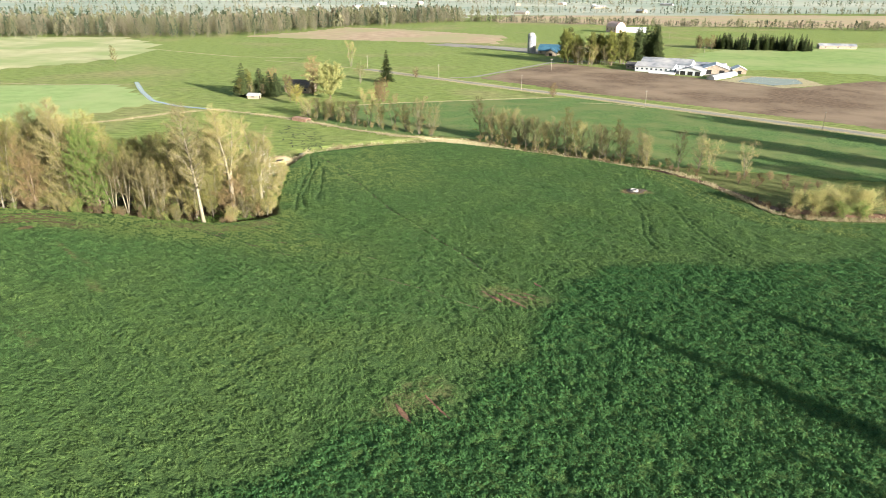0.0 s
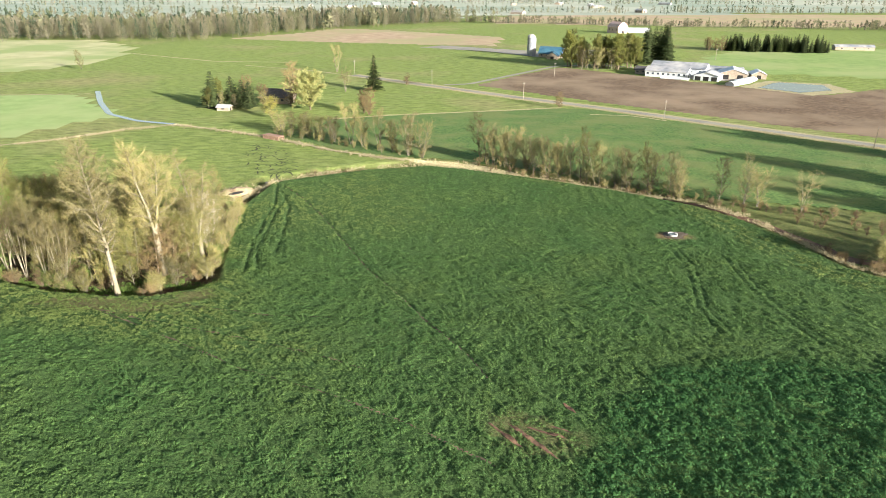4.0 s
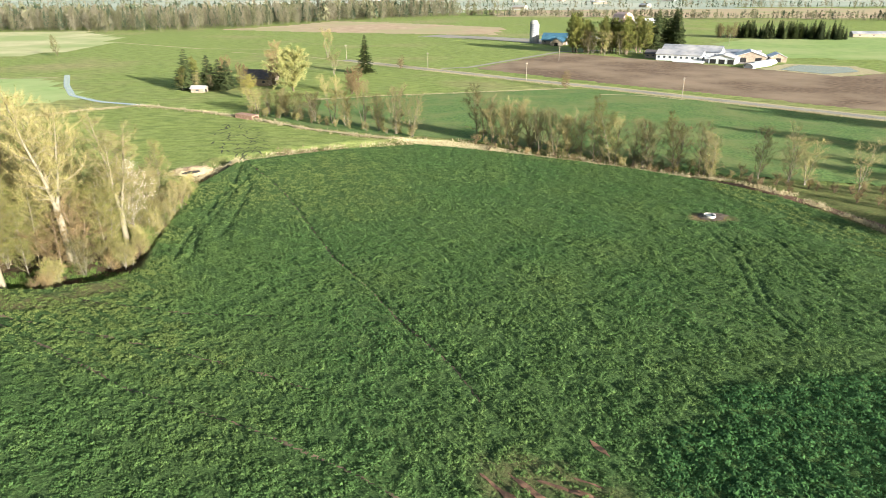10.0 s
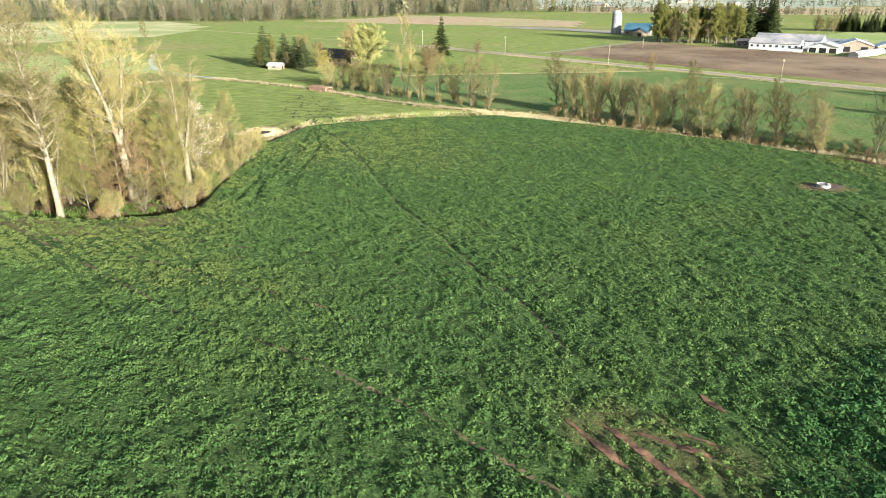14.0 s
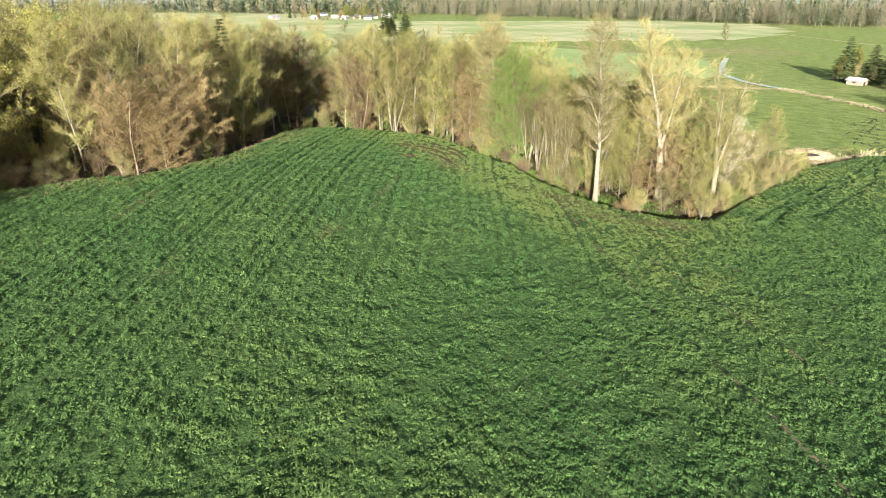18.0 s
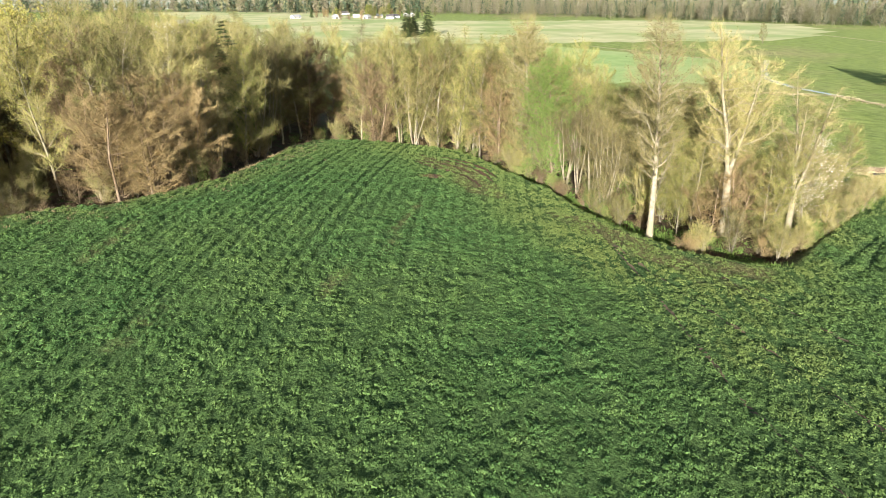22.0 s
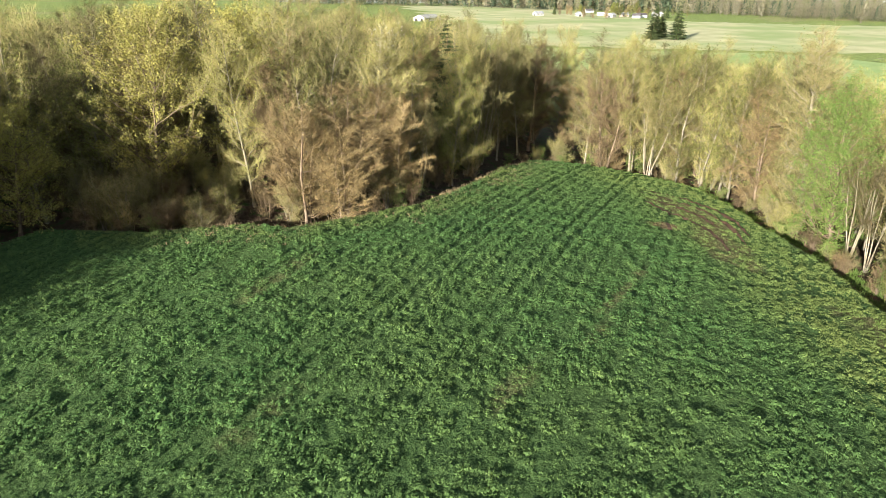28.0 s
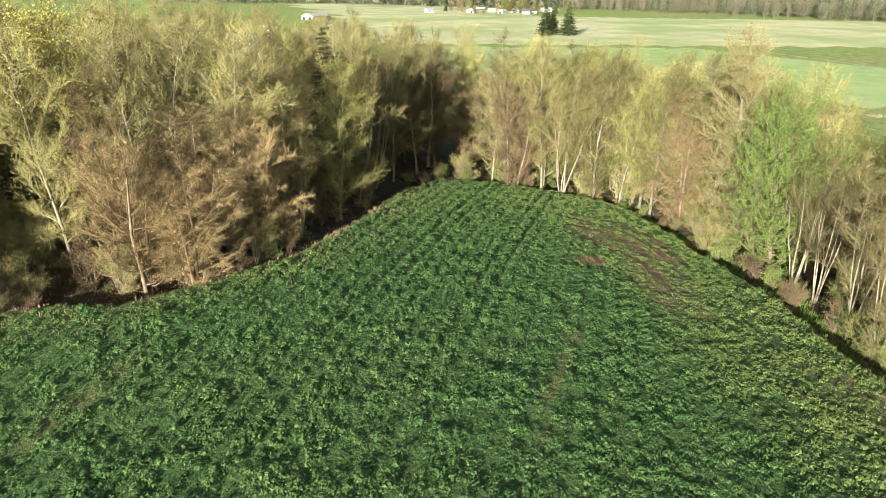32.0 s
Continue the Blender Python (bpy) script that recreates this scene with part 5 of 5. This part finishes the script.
grass_line("weeds", [(-118, 143), (-104, 144.5), (-90, 141), (-78, 138.5), (-66, 134.5)], 3.0, 16, 0.28, LEAF_GREEN, "fresh green weeds along the bank before the northern trees", 52)
grass_line("weeds", FEET, 4.0, 22, 0.5, LEAF_GREEN, "fresh green weeds at the feet of the tall cottonwoods", 50)
random.seed(33)
for k in range(90):
    # short trodden lines in the wet ground between the bridge and the gate
    u, v = random.random(), random.random()
    px, py = -55.5 + 12.5 * u + (v - 0.5) * (4 + 14 * math.sin(math.pi * u)), 270 - 46 * u + random.uniform(-2, 2)
    turn, line = random.gauss(-1.25, 0.5), []
    for q in range(random.randint(3, 6)):
        line.append((px, py))
        turn += random.gauss(0, 0.5)
        px, py = px + 1.1 * math.cos(turn), py + 1.1 * math.sin(turn)
    strip("cattle_path", line, 0.42, RUT, "dark trodden cattle path in wet pasture", 0.07, 0.8, "path", step=0.6, taper=True)
slab = thing("culvert_slab", "grey concrete slab over the ditch at the field gate", "slab", at=(-42.5, 218.5, zat(-42.5, 218.5)), turn=35)
part("slab", box_bm(-2.2, -1.3, 0.5, 2.2, 1.3, 1.0, 0.05), CONCRETE, slab)
part("pipe_mouth", box_bm(-0.6, -1.36, -0.4, 0.6, -1.28, 0.5), DARK_OPENING, slab, "dark pipe mouth")

grass_line("dry_grass", [(-53, 202), (-48, 208), (-43, 214)], 3.6, 26, 0.9, STRAW, "tall pale grass on the bank beside the gate", 51, 0.3)
bank = thing("earth_bank", "tan earth bank with a dark hollow beside the field gate", "bank", at=(-51, 205, zat(-51, 205)), turn=35)
bm = bmesh.new()
bmesh.ops.create_icosphere(bm, subdivisions=4, radius=1.0, matrix=Matrix.Diagonal((5.5, 2.6, 1.5, 1)))
for v in bm.verts:
    v.co += Vector((0, 0, 0.35)) * noise.noise(v.co * 0.9) + v.co.normalized() * 0.25 * noise.noise(v.co * 2.2)
part("mound", bm, EARTH, bank)
bm = bmesh.new()
bmesh.ops.create_icosphere(bm, subdivisions=3, radius=1.0, matrix=Matrix.Translation((-0.6, -2.2, 0.7)) @ Matrix.Diagonal((2.4, 0.6, 0.34, 1)))
part("hollow", bm, DARK_OPENING, bank, "dark hollow")

# the plank bridge over the ditch
bridge = thing("footbridge", "weathered red-brown plank bridge with a dark opening", "bridge", at=(-53, 279, zat(-53, 279)), turn=-38)
part("deck", box_bm(-4.5, -1.6, 1.2, 4.5, 1.6, 1.5, 0.03), OLD_WOOD, bridge)
for s in (-1, 1):
    part("side_wall", box_bm(-4.4, s * 1.5 - 0.12, -0.6, 4.4, s * 1.5 + 0.12, 1.2), OLD_WOOD, bridge)
part("culvert", box_bm(-4.56, -1.1, -0.4, -4.40, 1.1, 1.0), DARK_OPENING, bridge, "dark opening")

# the round stock tank in its patch of mud
land_patch("mud_patch", [(59.8, 161.6), (60.8, 163.6), (62.6, 164.4), (65.6, 163.8), (67.2, 162.4), (65.0, 160.8), (64.2, 159.2), (61.8, 158.8), (60.2, 159.8)], TANK_MUD, "dark trampled mud round the tank", 0.16, 0.4, "mud")
tank = thing("stock_tank", "round pale grey livestock water tank on trampled mud", "water tank", at=(62.3, 161.4, zat(62.3, 161.4)))
bm = bmesh.new()
N = 28
rings = [(1.12, -0.1), (1.15, 0.6), (1.17, 0.66), (1.12, 0.70), (1.05, 0.66), (1.03, 0.05), (0.0, 0.05)]
loops = [[bm.verts.new((r * math.cos(2 * math.pi * k / N), r * math.sin(2 * math.pi * k / N), z)) for k in range(N)] for r, z in rings[:-1]]
for a, b in zip(loops, loops[1:]):
    for k in range(N):
        bm.faces.new((a[k], a[(k + 1) % N], b[(k + 1) % N], b[k]))
bm.faces.new(loops[-1])
part("tub", bm, CONCRETE, tank)
bm = bmesh.new()
bmesh.ops.create_circle(bm, cap_ends=True, segments=28, radius=1.03, matrix=Matrix.Translation((0, 0, 0.5)))
part("water", bm, WATER, tank, "dark water")
part("float_box", box_bm(0.55, -0.2, 0.52, 1.0, 0.2, 0.8, 0.03), CONCRETE, tank)

# ---------------------------------------------------------------- the crop
for pts in RUTS:
    strip("mud_rut", pts, 0.62, MUD, "red-brown muddy wheel rut", 0.04, 0.9, "rut", step=0.35, taper=True, on_crop=True)


for pts in TRACKS[3:7]:
    strip("wheel_track", pts, 0.30, TRACK_SOIL, "thin bare wheel track pressed through the crop", 0.04, 0.9, "track", step=0.5, on_crop=True)

CROP_LEAF, cnt, cp = nodes_of("crop_leaves")
tone = ramp_node(cnt, noise_node(cnt, 0.5, 4.0), [(0.3, (0.043, 0.097, 0.029)), (0.55, (0.078, 0.152, 0.045)), (0.75, (0.126, 0.200, 0.062))])
lushc = ramp_node(cnt, noise_node(cnt, 0.8, 4.0), [(0.3, (0.032, 0.086, 0.027)), (0.7, (0.070, 0.160, 0.047))])
tone = mix_node(cnt, attr(cnt, "lush"), tone, lushc)
tone = mix_node(cnt, attr(cnt, "dry"), tone, (0.155, 0.195, 0.056))
geo = cnt.nodes.new("ShaderNodeNewGeometry")
tone = mix_node(cnt, 1.0, tone, ramp_node(cnt, geo.outputs["Random Per Island"], [(0.0, (0.70, 0.72, 0.74)), (1.0, (1.20, 1.18, 1.12))]), "MULTIPLY")
cnt.links.new(tone, cp.inputs["Base Color"])
cp.inputs["Roughness"].default_value = 0.7
cp.inputs["Specular IOR Level"].default_value = 0.15
# leaves curl and hang every way, so that on the whole they face upwards more than each flat piece does
upward, whole = cnt.nodes.new("ShaderNodeVectorMath"), cnt.nodes.new("ShaderNodeVectorMath")
upward.operation, whole.operation = "ADD", "NORMALIZE"
upward.inputs[1].default_value = (0, 0, 0.6)
cnt.links.new(geo.outputs["Normal"], upward.inputs[0])
cnt.links.new(upward.outputs[0], whole.inputs[0])
cnt.links.new(whole.outputs[0], cp.inputs["Normal"])
glow = cnt.nodes.new("ShaderNodeBsdfTranslucent")
cnt.links.new(tone, glow.inputs["Color"])
leaf_mix = cnt.nodes.new("ShaderNodeMixShader")
leaf_mix.inputs[0].default_value = 0.25
cnt.links.new(cp.outputs[0], leaf_mix.inputs[1])
cnt.links.new(glow.outputs[0], leaf_mix.inputs[2])
cnt.links.new(leaf_mix.outputs[0], cnt.nodes["Material Output"].inputs["Surface"])


def crop(name, x0, x1, y0, y1, per_m2, leaves, seed, label, scale=1.0):
    """Rounded tufts of a leafy green crop in drill rows, thinner on bare ground and missing in the tracks."""
    r = np.random.default_rng(seed)
    n = int((x1 - x0) * (y1 - y0) * per_m2)
    x, y = r.uniform(x0, x1, n), r.uniform(y0, y1, n)
    d = outline_distance(FIELD, x, y)
    x, y, d = x[d < -0.1], y[d < -0.1], d[d < -0.1]
    bare, lush, rows = bareness(x, y), lushness(x, y), row_wave(x, y) * smooth(5, -40, x)
    patch = value_noise(x + 31, y, 1.6)
    keep = (r.random(len(x)) < (1 - 0.9 * bare) * (0.45 + 0.45 * patch + 0.32 * rows + 0.2 * lush)) & (track_distance(x, y, TRACKS) > 0.24) & (rut_distance(x, y) > 0.45)
    x, y, bare, lush, rows, d, patch = (v[keep] for v in (x, y, bare, lush, rows, d, patch))
    n, k = len(x), leaves
    z = height(x, y) + canopy(x, y, d)
    wide = scale * (0.15 + 0.15 * patch + 0.03 * rows + 0.07 * lush) * (1 - 0.35 * bare) * r.uniform(0.7, 1.35, n)
    tall = wide * r.uniform(0.6, 1.0, n)
    ang, up = r.uniform(0, 6.283, (n, k)), r.uniform(0.2, 1.0, (n, k))
    side = np.sqrt(1 - up**2)
    out = np.stack([np.cos(ang) * side, np.sin(ang) * side, up], -1)
    size = np.stack([wide, wide, tall], -1)[:, None, :]
    at = np.stack([x, y, z - 0.03], -1)[:, None, :] + out * size
    face = out / size
    face = face / np.linalg.norm(face, axis=-1, keepdims=True) + r.normal(0, 0.3, out.shape)
    a = np.cross(face, r.normal(0, 1, out.shape))
    a /= np.linalg.norm(a, axis=-1, keepdims=True) + 1e-6
    b = np.cross(face, a)
    b /= np.linalg.norm(b, axis=-1, keepdims=True) + 1e-6
    ln = wide[:, None, None] * r.uniform(0.38, 0.75, (n, k, 1))
    v = np.stack([at - a * ln * 0.38 - b * ln * 0.4, at + a * ln * 0.38 - b * ln * 0.4, at + b * ln * 0.75], 2).reshape(-1, 3)
    me = bpy.data.meshes.new(name)
    me.vertices.add(len(v))
    me.vertices.foreach_set("co", v.astype(np.float32).ravel())
    me.loops.add(len(v))
    me.loops.foreach_set("vertex_index", np.arange(len(v), dtype=np.int32))
    me.polygons.add(len(v) // 3)
    me.polygons.foreach_set("loop_start", np.arange(0, len(v), 3, dtype=np.int32))
    me.materials.append(CROP_LEAF)
    band = smooth(6.5, 1, line_distance(x, y, [(76, 182), (79.5, 163), (82.5, 150), (86, 139), (93, 129), (106, 126)]))
    rim = smooth(14, 3, line_distance(x, y, [(-118, 134), (-103, 133.5), (-90, 130), (-76, 126), (-63, 121), (-50, 119), (-38, 124)]))
    dry = smooth(-7, -1, d) * (value_noise(x, y, 9) > 0.45) * 0.5 + 0.7 * bare + 0.4 * value_noise(x + 15, y, 13) * (1 - lush) + 0.85 * band + 0.5 * rim + 0.38 * spot(x, y, (-40, 113), 26, 9, -20) + 0.45 * spot(x, y, (-20, 190), 26, 30, 0)
    for key, val in (("lush", lush), ("dry", np.clip(dry, 0, 0.85))):
        me.attributes.new(key, "FLOAT", "POINT").data.foreach_set("value", np.repeat(val, k * 3).astype(np.float32))
    me.update(calc_edges=True)
    return tagged(new(name, me), label, "crop", kind="stuff")


crop("crop", -132, -4, 14, 150, 9.0, 15, 31, "thick tufts of dark green leafy crop covering the hill field")
crop("crop", -4, 74, 14, 150, 6.0, 12, 35, "thick dark green leafy crop on the middle of the hill", 1.2)
crop("crop", 74, 165, 14, 150, 3.0, 9, 34, "green leafy crop on the field's eastern side", 1.4)
crop("crop", -50, 100, 150, 236, 4.0, 9, 32, "green leafy crop thinning towards the field's far edge", 1.3)
crop("crop", -46, 150, -40, 14, 1.5, 6, 36, "dark green leafy crop on the field's southern slope", 1.6)
